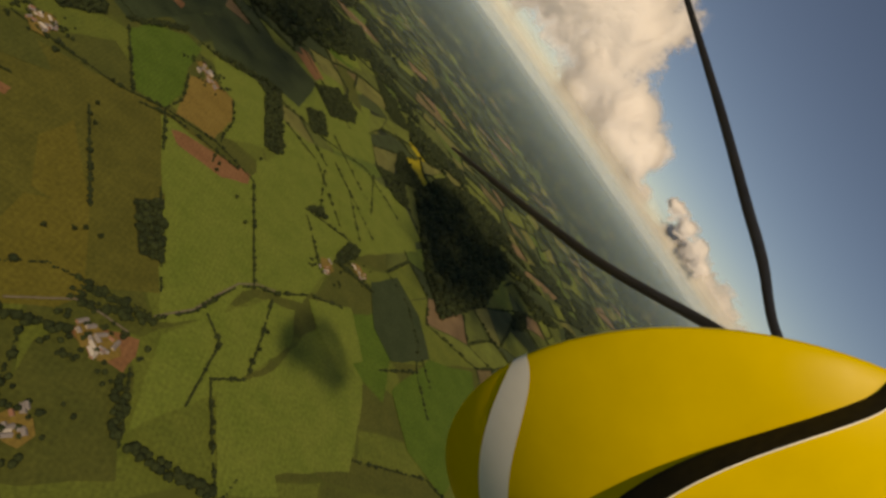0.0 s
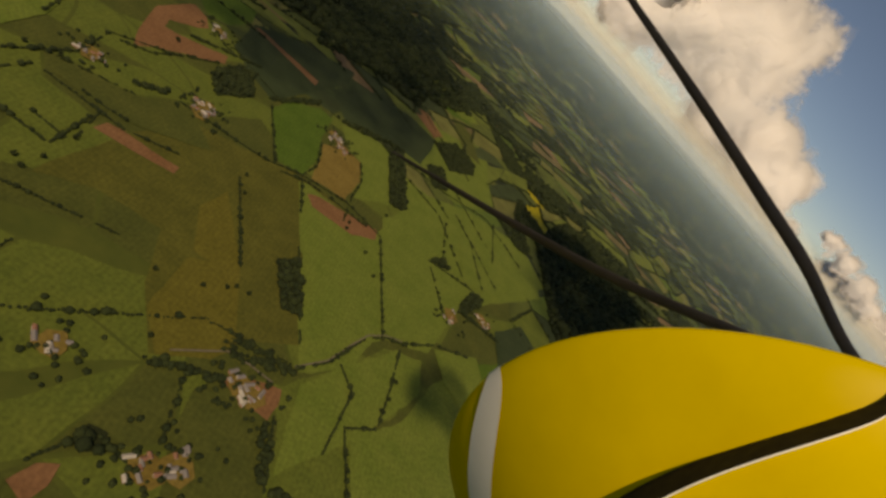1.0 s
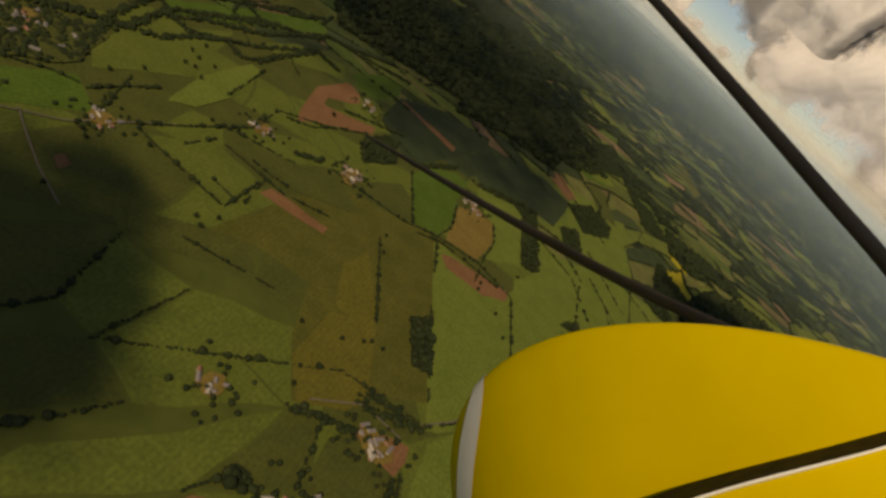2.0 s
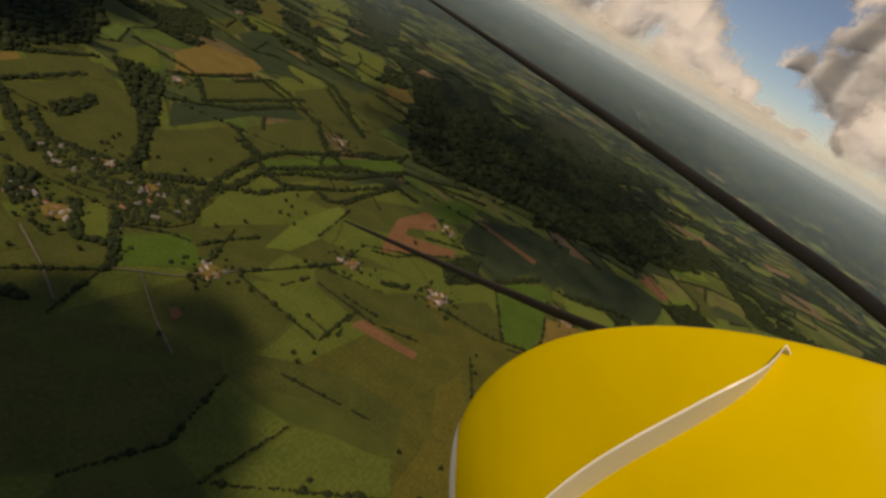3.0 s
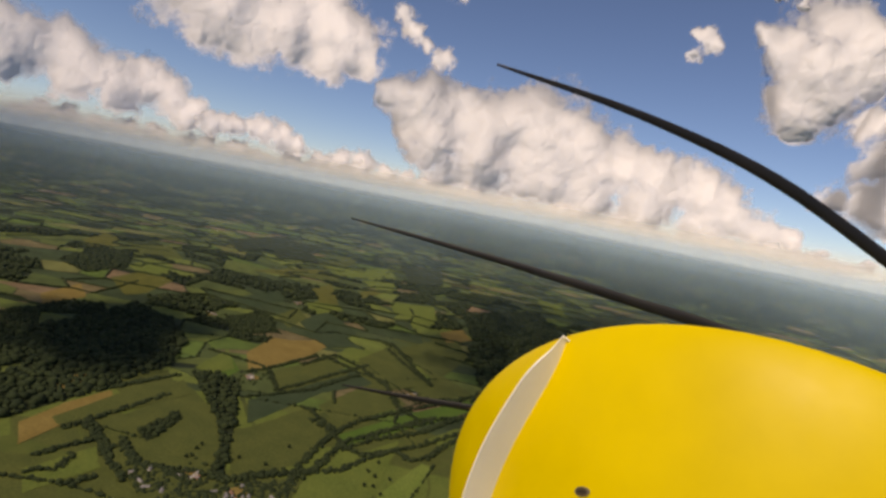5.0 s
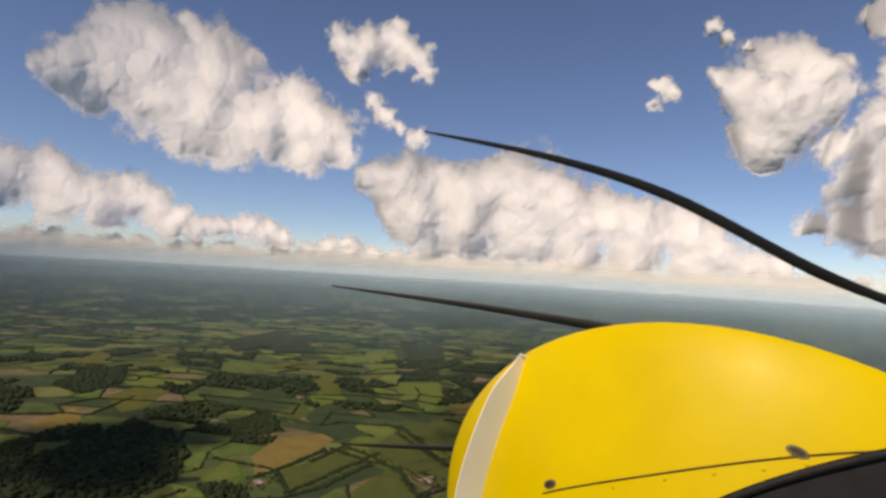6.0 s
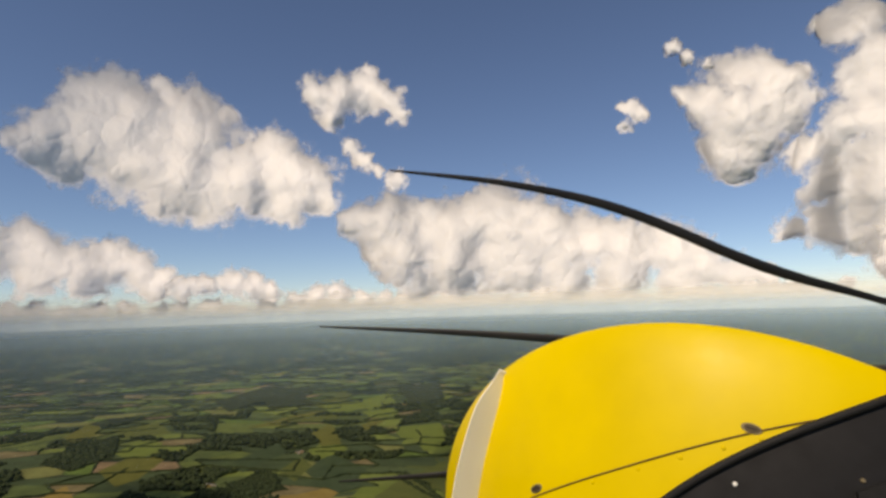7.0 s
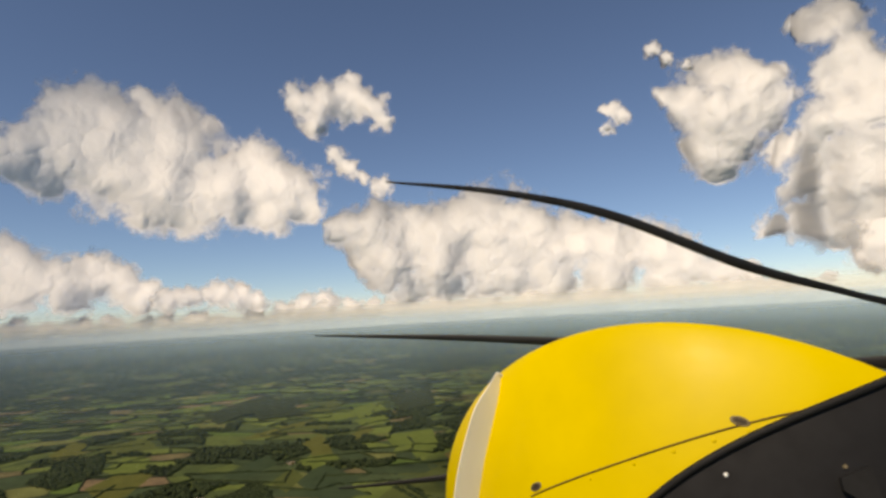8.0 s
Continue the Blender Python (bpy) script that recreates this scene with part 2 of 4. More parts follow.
# ---- building helpers ----
def mesh_object(name, verts, faces, mat, parent=None, label="", smooth=False, flat=None):
    me = bpy.data.meshes.new(name)
    me.from_pydata([tuple(v) for v in verts], [], [tuple(f) for f in faces])
    me.materials.append(mat)
    if flat is not None:
        me.attributes.new("flat", "FLOAT_VECTOR", "POINT").data.foreach_set("vector", np.asarray(flat, float).ravel())
    if smooth:
        me.shade_smooth()
    ob = new(name, me)
    ob.parent = parent
    if label:
        ob["label"] = label
    return ob


def part(name, bm, mat, parent, label="", smooth=False):
    me = bpy.data.meshes.new(name)
    bm.to_mesh(me)
    bm.free()
    me.materials.append(mat)
    if smooth:
        me.shade_smooth()
    ob = new(name, me)
    ob.parent = parent
    if label:
        ob["label"] = label
    return ob


FLAT_TO, RIM = 2400.0, 4750.0


def land(x, y, up=0.0):
    """A place of the map on the land's sheet, which lies flat near by and lifts gently towards its far rim, so that all the country out to the horizon is held."""
    far = math.hypot(x, y)
    if far <= FLAT_TO:
        return Vector((x, y, up)), 1.0
    r = FLAT_TO + (RIM - FLAT_TO) * (1 - 1 / (1 + (far - FLAT_TO) / (RIM - FLAT_TO)))
    k = r / far
    return Vector((x * k, y * k, HEIGHT * (1 - k) + up * k)), k


# ---- the land ----
def build_ground():
    reach = [0, 60] + list(np.linspace(150, 2400, 40)) + list(2400 * np.exp(np.linspace(0.03, 3.0, 90)))
    turns = 288
    verts, flat, faces = [], [], []
    for far in reach:
        for i in range(turns):
            a = 2 * math.pi * i / turns
            x, y = far * math.cos(a), far * math.sin(a)
            verts.append(land(x, y)[0]), flat.append((x, y, 0))
    for j in range(len(reach) - 1):
        for i in range(turns):
            k = (i + 1) % turns
            faces.append((j * turns + i, (j + 1) * turns + i, (j + 1) * turns + k, j * turns + k))
    ob = mesh_object("ground", verts, faces, COUNTRY, smooth=True, flat=flat)
    return tagged(ob, "green and dark wooded open farming country reaching the horizon", "ground", kind="structure")


KNOWN = []      # outlines of what has its own place on the map


def inside(x, y, outline):
    odd, j = False, len(outline) - 1
    for i in range(len(outline)):
        (xi, yi), (xj, yj) = outline[i], outline[j]
        if (yi > y) != (yj > y) and x < (xj - xi) * (y - yi) / (yj - yi) + xi:
            odd = not odd
        j = i
    return odd


def laid(name, outline, mat, up):
    """A sheet with a slightly uneven outline, laid on the land."""
    bm = bmesh.new()
    ring = []
    for (x0, y0), (x1, y1) in zip(outline, outline[1:] + outline[:1]):
        n = max(2, int(math.hypot(x1 - x0, y1 - y0) / 25))
        for i in range(n):
            x, y = x0 + (x1 - x0) * i / n, y0 + (y1 - y0) * i / n
            w = noise.noise((x * 0.02, y * 0.02, 3)) * 5
            ring.append(bm.verts.new((x + w, y - w, 0)))
    bm.faces.new(ring)
    bmesh.ops.triangulate(bm, faces=bm.faces[:])
    if max(math.hypot(x, y) for x, y in outline) > FLAT_TO:
        bmesh.ops.subdivide_edges(bm, edges=[e for e in bm.edges if e.calc_length() > 70], cuts=3, use_grid_fill=True)
        bmesh.ops.triangulate(bm, faces=bm.faces[:])
    flat = [(v.co.x, v.co.y, 0) for v in bm.verts]
    for v in bm.verts:
        v.co = land(v.co.x, v.co.y, up)[0]
    bm.normal_update()
    for f in bm.faces:
        if f.normal.z < 0:
            f.normal_flip()
    me = bpy.data.meshes.new(name)
    bm.to_mesh(me)
    bm.free()
    me.attributes.new("flat", "FLOAT_VECTOR", "POINT").data.foreach_set("vector", np.asarray(flat, float).ravel())
    me.materials.append(mat)
    return new(name, me)


FIELD_LABELS = {
    "pasture": "olive green grazed pasture between dark hedges",
    "meadow": "bright yellow-green grass meadow between hedges",
    "sward": "mid green grass field with soft edges",
    "lush": "vivid green freshly grown grass field",
    "crop": "dark grey-green standing crop field",
    "stubble": "tan harvested stubble field with soft edges",
    "soil": "bare reddish brown ploughed soil strip",
    "dry": "dry olive brown grass field",
    "hay": "pale yellowish dry grass field",
    "rape": "bright yellow flowering crop field",
}
steps = iter(range(1, 10000))


def field(kind, *outline):
    KNOWN.append(outline)
    ob = laid(kind + "_field", list(outline), GROUND[kind], 0.25 + 0.02 * next(steps))
    return tagged(ob, FIELD_LABELS[kind], "field", kind="structure")


# a crown: an uneven ball of leaves, flat below
def crown_shapes(level):
    shapes = []
    for k in range(6):
        bm = bmesh.new()
        bmesh.ops.create_icosphere(bm, subdivisions=level, radius=1)
        for v in bm.verts:
            w = 1 + 0.45 * noise.noise(v.co * 1.7 + Vector((k * 9, 0, 0)))
            v.co = v.co * w
            v.co.z = max(v.co.z, -0.55) * 0.85 + 0.5
        shapes.append((np.array([v.co for v in bm.verts]), np.array([[v.index for v in f.verts] for f in bm.faces])))
        bm.free()
    return shapes


ROUND, COARSE = crown_shapes(2), crown_shapes(1)


def clumps(name, places, mat=None):
    """Many tree crowns as one mesh; places: x, y, radius on the map."""
    rng = random.Random(len(places) * 7 + int(abs(places[0][0])) if places else 1)
    vs, fs, n = [], [], 0
    for x, y, r in places:
        near = math.hypot(x, y) < 1250
        v, f = rng.choice(ROUND if near else COARSE)
        p, k = land(x, y)
        a = rng.uniform(0, 6.28)
        c, s = math.cos(a), math.sin(a)
        w = v @ np.array([[c, s, 0], [-s, c, 0], [0, 0, rng.uniform(0.8, 1.25)]]) * (r * k) + np.array(p)
        vs.append(w), fs.append(f + n)
        n += len(v)
    vs, fs = np.concatenate(vs), np.concatenate(fs)
    me = bpy.data.meshes.new(name)
    me.vertices.add(len(vs)), me.loops.add(fs.size), me.polygons.add(len(fs))
    me.vertices.foreach_set("co", vs.ravel())
    me.loops.foreach_set("vertex_index", fs.ravel())
    me.polygons.foreach_set("loop_start", np.arange(0, fs.size, 3))
    me.update(calc_edges=True)
    me.materials.append(mat or LEAVES)
    me.shade_smooth()
    return new(name, me)


def woodland(*outline):
    KNOWN.append(outline)
    rng = random.Random(int(outline[0][0] * 3 + outline[0][1]))
    xs, ys = [p[0] for p in outline], [p[1] for p in outline]
    area = (max(xs) - min(xs)) * (max(ys) - min(ys))
    step = 9.0 if area < 90000 else 9.0 * (area / 90000) ** 0.25
    places = []
    y = min(ys)
    while y < max(ys):
        x = min(xs)
        while x < max(xs):
            px, py = x + rng.uniform(-0.7, 0.7) * step, y + rng.uniform(-0.7, 0.7) * step
            if inside(px, py, outline):
                places.append((px, py, step * rng.choice((0.35, 0.5, 0.6, 0.7, 0.95)) * rng.uniform(0.8, 1.2)))
            x += step
        y += step
    if math.hypot(xs[0], ys[0]) > 4200:
        canopy = laid("woodland", list(outline), CANOPY, 9 + 0.02 * next(steps))
        return tagged(canopy, "far dark green wood on low ground", "woodland", kind="structure")
    floor = laid("wood_floor", list(outline), WOOD_FLOOR, 0.3 + 0.02 * next(steps))
    tagged(floor, "dark leafy ground beneath the trees", "forest floor", kind="structure")
    if places:
        tagged(clumps("woodland", places), "dense dark green broadleaf wood seen from above", "woodland", kind="stuff")


def along(points, step):
    for (x0, y0), (x1, y1) in zip(points, points[1:]):
        n = max(1, int(math.hypot(x1 - x0, y1 - y0) / step))
        for i in range(n):
            yield x0 + (x1 - x0) * i / n, y0 + (y1 - y0) * i / n


def hedgerow(*points):
    rng = random.Random(int(points[0][0] * 5 + points[0][1]))
    places = []
    for x, y in along(points, 3.2):
        if noise.noise((x * 0.03, y * 0.03, 8)) < -0.42:
            continue
        tall = rng.random() < 0.14
        places.append((x + rng.uniform(-1, 1), y + rng.uniform(-1, 1), rng.uniform(3.6, 6.2) if tall else rng.uniform(1.7, 3.0)))
    if places:
        tagged(clumps("hedgerow", places), "dark green hedge dividing two fields, with scattered trees", "hedge", kind="stuff")


def tree_belt(*points):
    rng = random.Random(int(points[0][0] * 5 + points[0][1]))
    places = []
    for x, y in along(points, 5):
        for _ in range(2):
            places.append((x + rng.uniform(-8, 8), y + rng.uniform(-8, 8), rng.uniform(3.2, 7)))
    tagged(clumps("tree_belt", places), "broad line of dark green trees along a stream or lane", "trees", kind="stuff")


def lane(*points):
    verts, faces, flat = [], [], []
    pts = list(along(points, 12)) + [points[-1]]
    for i, (x, y) in enumerate(pts):
        x0, y0 = pts[max(0, i - 1)]
        x1, y1 = pts[min(len(pts) - 1, i + 1)]
        d = math.hypot(x1 - x0, y1 - y0) or 1
        nx, ny = -(y1 - y0) / d * 1.7, (x1 - x0) / d * 1.7
        for sx in (1, -1):
            verts.append(land(x + nx * sx, y + ny * sx, 2.8)[0]), flat.append((x, y, 0))
        if i:
            k = 2 * i
            faces.append((k - 2, k - 1, k + 1, k))
    tagged(mesh_object("lane", verts, faces, TARMAC, flat=flat), "narrow pale country lane between hedges", "lane", kind="structure")


def building(name, x, y, heading, long, wide, tall, wall, roof):
    """A gabled farm building: walls with real gables, and a roof that overhangs them."""
    p, k = land(x, y)
    thing = new(name)
    thing.matrix_basis = Matrix.Translation(p) @ Matrix.Rotation(heading, 4, "Z") @ Matrix.Scale(k, 4)
    a, b, ridge = long / 2, wide / 2, tall + wide * 0.34
    v = [(-a, -b, 0), (a, -b, 0), (a, b, 0), (-a, b, 0), (-a, -b, tall), (a, -b, tall), (a, b, tall), (-a, b, tall), (-a, 0, ridge), (a, 0, ridge)]
    f = [(0, 1, 5, 4), (2, 3, 7, 6), (1, 2, 6, 9, 5), (3, 0, 4, 8, 7)]
    mesh_object("wall", v, f, wall, thing)
    o, d = 0.5, 0.35
    low = tall - o * 0.68
    pts = []
    for z in (0, d):
        pts += [(-a - o, -b - o, low + z), (a + o, -b - o, low + z), (a + o, 0, ridge + z), (-a - o, 0, ridge + z), (a + o, b + o, low + z), (-a - o, b + o, low + z)]
    f = [(6, 7, 8, 9), (9, 8, 10, 11), (3, 2, 1, 0), (5, 4, 2, 3), (0, 1, 7, 6), (4, 5, 11, 10), (1, 2, 8, 7), (2, 4, 10, 8), (3, 0, 6, 9), (5, 3, 9, 11)]
    mesh_object("roof", pts, f, roof, thing)
    return thing


def village(outline, homes):
    """Cottages among trees and gardens."""
    KNOWN.append(outline)
    rng = random.Random(31)
    tagged(laid("village_ground", list(outline), GROUND["pasture"], 0.3 + 0.02 * next(steps)), "dark green gardens and paddocks among cottages", "garden", kind="structure")
    xs, ys = [p[0] for p in outline], [p[1] for p in outline]
    places = []
    while len(places) < 1050:
        x, y = rng.uniform(min(xs), max(xs)), rng.uniform(min(ys), max(ys))
        if inside(x, y, outline) and noise.noise((x / 38, y / 38, 6)) > -0.3 and all(math.hypot(x - a, y - b) > 8 for a, b in homes):
            places.append((x, y, rng.uniform(2.4, 5.6)))
    tagged(clumps("village_trees", places), "dark green garden trees crowding round cottages", "trees", kind="stuff")
    for x, y in homes:
        roof = rng.choice((TILE, SLATE, SLATE, SLATE))
        tagged(building("cottage", x, y, rng.uniform(0, 3.1), rng.uniform(10, 17), rng.uniform(6, 8), rng.uniform(3.6, 5), PLASTER, roof),
               "pale cottage with a " + ("red tile" if roof is TILE else "grey slate") + " roof among trees", "house", "village houses")


def farmstead(centre):
    cx, cy = centre
    rng = random.Random(int(cx * 11 + cy))
    lean = rng.uniform(0, 3.1)
    far = math.hypot(cx, cy)
    yard = [(cx + 24 * math.cos(a) * rng.uniform(0.7, 1.2), cy + 24 * math.sin(a) * rng.uniform(0.7, 1.2)) for a in np.linspace(0, 5.5, 8)]
    tagged(laid("farmyard", yard, GROUND["stubble"], 0.3 + 0.02 * next(steps)), "pale bare trodden farmyard among buildings", "yard", kind="structure")
    for i in range(rng.choice((7, 8, 9))):
        a = rng.uniform(0, 6.28)
        r = rng.uniform(5, 30)
        turn_by = lean + rng.choice((0, math.pi / 2)) + rng.uniform(-0.1, 0.1)
        x, y = cx + r * math.cos(a), cy + r * math.sin(a)
        if rng.random() < 0.45:
            roof = rng.choice((TIN, SLATE))
            tagged(building("barn", x, y, turn_by, rng.uniform(9, 17), rng.uniform(5, 7.5), rng.uniform(3.2, 4.2), PLASTER if rng.random() < 0.5 else BRICK, roof),
                   "long farm barn with a " + ("pale metal" if roof is TIN else "grey slate") + " roof", "barn", "farm buildings")
        else:
            roof = rng.choice((TILE, SLATE))
            tagged(building("farmhouse", x, y, turn_by, rng.uniform(7, 10), rng.uniform(5, 6), rng.uniform(3.8, 4.6), PLASTER, roof),
                   "whitewashed farmhouse with a " + ("red tile" if roof is TILE else "grey slate") + " roof", "house", "farm buildings")
    places = [(cx + rng.uniform(-55, 55), cy + rng.uniform(-55, 55), rng.uniform(3, 5)) for _ in range(26)]
    tagged(clumps("farm_trees", places), "dark green trees round the farm buildings", "trees", kind="stuff")


build_ground()
field("dry", (-296, 737), (-287, 875), (-244, 1130), (-88, 1220), (9, 1270), (249, 1287), (107, 1040), (202, 784), (95, 698), (81, 639), (6, 584), (-66, 688), (-111, 808), (-224, 792))
field("meadow", (116, 975), (241, 1257), (288, 1505), (215, 1708), (363, 1719), (535, 1866), (748, 1951), (880, 1860), (905, 1695), (552, 1273), (475, 1008), (336, 934), (310, 806), (216, 723))
field("sward", (221, 611), (189, 659), (221, 710), (308, 812), (362, 922), (434, 960), (439, 866), (430, 780), (350, 668), (392, 529), (264, 460))
field("meadow", (354, 665), (445, 777), (494, 911), (562, 1046), (660, 1049), (685, 854), (659, 671), (402, 534))
field("pasture", (93, 498), (88, 576), (118, 637), (198, 617), (260, 458), (137, 393))
field("lush", (579, 1061), (738, 1204), (786, 1152), (748, 895), (680, 916), (588, 989))
field("meadow", (14, 1232), (39, 1255), (265, 1265), (271, 1213), (106, 1008))
field("hay", (-47, 790), (18, 836), (102, 697), (81, 639), (13, 590), (-40, 651))
field("hay", (-95, 922), (-82, 1017), (31, 851), (85, 727), (3, 815), (-47, 811))
field("soil", (-314, 911), (-313, 950), (-175, 978), (-169, 950))
field("soil", (-442, 1232), (-475, 1299), (-522, 1457), (-504, 1623), (-456, 1607), (-426, 1562), (-437, 1510), (-478, 1443), (-464, 1397), (-435, 1410), (-332, 1505), (-316, 1458), (-382, 1355), (-429, 1263))
field("lush", (-536, 1695), (-501, 1859), (-431, 1917), (-396, 1796), (-413, 1674), (-464, 1628))
field("crop", (-356, 1589), (-392, 1817), (-331, 1920), (-86, 2141), (-69, 2002), (-118, 1772), (-175, 1481), (-252, 1510))
field("soil", (-383, 1799), (-374, 1819), (-142, 1820), (-138, 1774))
field("lush", (-164, 1449), (-139, 1568), (-75, 1661), (-28, 1663), (-18, 1513), (13, 1382), (9, 1270), (-55, 1246), (-113, 1349))
field("pasture", (-208, 1244), (-154, 1353), (-103, 1321), (-60, 1237), (-138, 1179), (-193, 1185))
field("stubble", (-5, 1480), (54, 1563), (113, 1558), (141, 1449), (129, 1316), (30, 1289), (14, 1431))
field("meadow", (0, 1683), (131, 1786), (176, 1764), (247, 1465), (146, 1356), (140, 1492), (113, 1558), (60, 1577))
field("soil", (47, 1213), (70, 1239), (245, 1299), (250, 1250), (188, 1199), (74, 1183))
field("meadow", (102, 1033), (255, 1265), (348, 932), (202, 784))
field("meadow", (243, 1382), (431, 1654), (457, 1412), (423, 1351), (502, 1158), (363, 948))
field("meadow", (476, 1701), (669, 1900), (851, 1930), (935, 1795), (687, 1472), (574, 1640))
field("rape", (773, 2660), (938, 2670), (1066, 2580), (985, 2310), (884, 2390), (809, 2450))
field("meadow", (-138, 3218), (63, 3069), (262, 3158), (504, 2877), (399, 2720), (138, 2891))
field("meadow", (189, 2121), (399, 2720), (604, 2564), (663, 2037), (472, 1833), (248, 1852))
field("crop", (-101, 1862), (28, 2157), (198, 2223), (327, 2214), (295, 1888), (165, 1859), (-2, 1727))
field("soil", (199, 2380), (242, 2420), (343, 2324), (321, 2252))
field("soil", (110, 619), (132, 642), (201, 672), (211, 638), (205, 602), (131, 612))
field("meadow", (228, 703), (392, 943), (462, 968), (471, 869), (362, 673), (246, 529))
field("stubble", (-1528, 1485), (-1722, 1951), (-1473, 1940), (-1395, 1692), (-1375, 1358))
field("lush", (-1475, 1254), (-1524, 1410), (-1396, 1341), (-1358, 1237))
field("pasture", (-1333, 1416), (-1347, 1736), (-1231, 1707), (-1201, 1322))
field("crop", (-1195, 1198), (-1201, 1322), (-1182, 1750), (-1055, 1698), (-1112, 1433), (-1077, 1091))
field("pasture", (-1058, 1023), (-1057, 1303), (-898, 1249), (-839, 1033), (-889, 875))
field("pasture", (-1050, 1345), (-1077, 1692), (-887, 1601), (-922, 1286))
field("sward", (-761, 918), (-799, 1113), (-754, 1353), (-715, 1276), (-629, 1056), (-677, 916), (-692, 857))
field("lush", (-883, 1245), (-833, 1580), (-768, 1849), (-703, 1807), (-766, 1487), (-834, 1193))
field("sward", (-705, 1404), (-685, 1576), (-570, 1702), (-526, 1621), (-624, 1447))
field("lush", (-727, 687), (-678, 814), (-586, 769), (-646, 641))
field("sward", (-832, 678), (-817, 733), (-714, 661), (-755, 628))
field("soil", (-523, 635), (-520, 653), (-498, 646), (-500, 624))
field("pasture", (-1289, 874), (-1360, 1124), (-1176, 1069), (-989, 944), (-920, 854), (-996, 811), (-1058, 761), (-1179, 821))
field("sward", (-1421, 2031), (-1366, 2127), (-993, 1962), (-1028, 1734), (-1188, 1690), (-1346, 1767))
field("pasture", (-1393, 2162), (-1329, 2515), (-1119, 2465), (-988, 1998))
field("pasture", (-977, 1777), (-944, 1975), (-795, 1918), (-863, 1656))
field("stubble", (-1379, 681), (-1428, 807), (-1447, 937), (-1344, 885), (-1320, 752), (-1280, 637))
field("pasture", (-1464, 955), (-1510, 1154), (-1379, 1092), (-1355, 927))
field("sward", (-1176, 598), (-1175, 678), (-1177, 746), (-1090, 707), (-1092, 636), (-1087, 558))
field("pasture", (-1060, 563), (-1031, 676), (-892, 579), (-743, 542), (-758, 420))
field("sward", (-522, 813), (-442, 937), (-335, 940), (-327, 821))
field("pasture", (-434, 969), (-249, 1169), (-163, 1092), (-300, 979))
field("pasture", (-1324, 1403), (-1289, 1650), (-1178, 1653), (-1186, 1302))
woodland((171, 1782), (225, 1834), (298, 1549), (292, 1491), (243, 1479))
woodland((316, 1928), (386, 2034), (430, 1873), (365, 1811))
woodland((316, 2188), (421, 2379), (529, 2342), (539, 2216), (414, 2056))
woodland((76, 939), (116, 982), (176, 845), (134, 826))
woodland((-352, 2549), (-340, 3487), (-17, 3726), (293, 3258), (459, 2921), (262, 2617), (122, 2590), (-73, 2295), (-247, 2105))
woodland((905, 2145), (1010, 2330), (1109, 2600), (1329, 2800), (1444, 2780), (1576, 2641), (1695, 2420), (1326, 1762), (1006, 1414), (948, 1590), (935, 1743), (930, 1932))
woodland((420, 1364), (474, 1451), (493, 1395))
woodland((542, 1279), (596, 1398), (632, 1381), (568, 1242))
woodland((-1454, 1199), (-1416, 1260), (-1337, 1283), (-1110, 1081), (-903, 870), (-915, 830), (-1014, 955), (-1147, 1047), (-1342, 1147))
woodland((-1203, 856), (-1233, 993), (-1189, 970), (-1135, 840))
woodland((-1658, 739), (-1822, 1008), (-2046, 1513), (-1722, 1380), (-1530, 1168), (-1444, 815), (-1412, 635))
woodland((-1115, 2517), (-961, 3402), (-232, 3742), (200, 3125), (201, 2388), (-242, 2270), (-467, 2138), (-748, 1931))
woodland((-975, 635), (-943, 669), (-873, 628), (-869, 586))
woodland((-317, 1375), (-262, 1513), (-206, 1424), (-261, 1299))
woodland((-1477, 3162), (-1336, 3900), (-990, 3451), (-963, 2818), (-1161, 2648))
woodland((-2031, 827), (-2110, 1230), (-2255, 1514), (-1954, 1482), (-1715, 1308), (-1729, 1173), (-1733, 716))
woodland((-3803, 3272), (-4090, 4181), (-3669, 4063), (-3305, 2969))
woodland((-901, 3424), (-389, 4621), (195, 4751), (-344, 3187), (-646, 2860))
hedgerow((259, 1286), (354, 939))
hedgerow((100, 1017), (197, 779))
hedgerow((97, 695), (151, 709), (213, 715))
hedgerow((-284, 1169), (-193, 1185), (-83, 1210), (9, 1270), (141, 1310), (259, 1286))
hedgerow((450, 1642), (466, 1424))
hedgerow((498, 1735), (560, 1659), (597, 1526), (628, 1435))
hedgerow((482, 1755), (589, 1622), (685, 1502))
hedgerow((420, 1364), (596, 1398))
hedgerow((420, 1364), (507, 1164))
hedgerow((623, 1926), (803, 1786))
hedgerow((-88, 1087), (31, 851))
hedgerow((9, 1270), (60, 1129))
hedgerow((229, 1815), (416, 1838), (623, 1926))
hedgerow((-168, 1457), (-55, 1226))
hedgerow((-7, 1485), (23, 1357), (9, 1270))
hedgerow((113, 1558), (145, 1457), (141, 1338))
hedgerow((-455, 1613), (-366, 1548), (-333, 1545))
hedgerow((-457, 1207), (-408, 1256), (-364, 1387))
hedgerow((-348, 1574), (-170, 1515))
hedgerow((-541, 816), (-427, 810), (-325, 810))
hedgerow((-441, 956), (-289, 963), (-192, 1012))
hedgerow((-322, 814), (-335, 940))
hedgerow((-729, 451), (-646, 618))
hedgerow((-554, 798), (-513, 906), (-460, 1070), (-483, 1206), (-385, 1324), (-328, 1439))
hedgerow((-1010, 1711), (-878, 1641), (-835, 1653))
hedgerow((-1422, 2154), (-1158, 2024), (-993, 1962))
hedgerow((-1347, 1736), (-1225, 1800), (-1010, 1711))
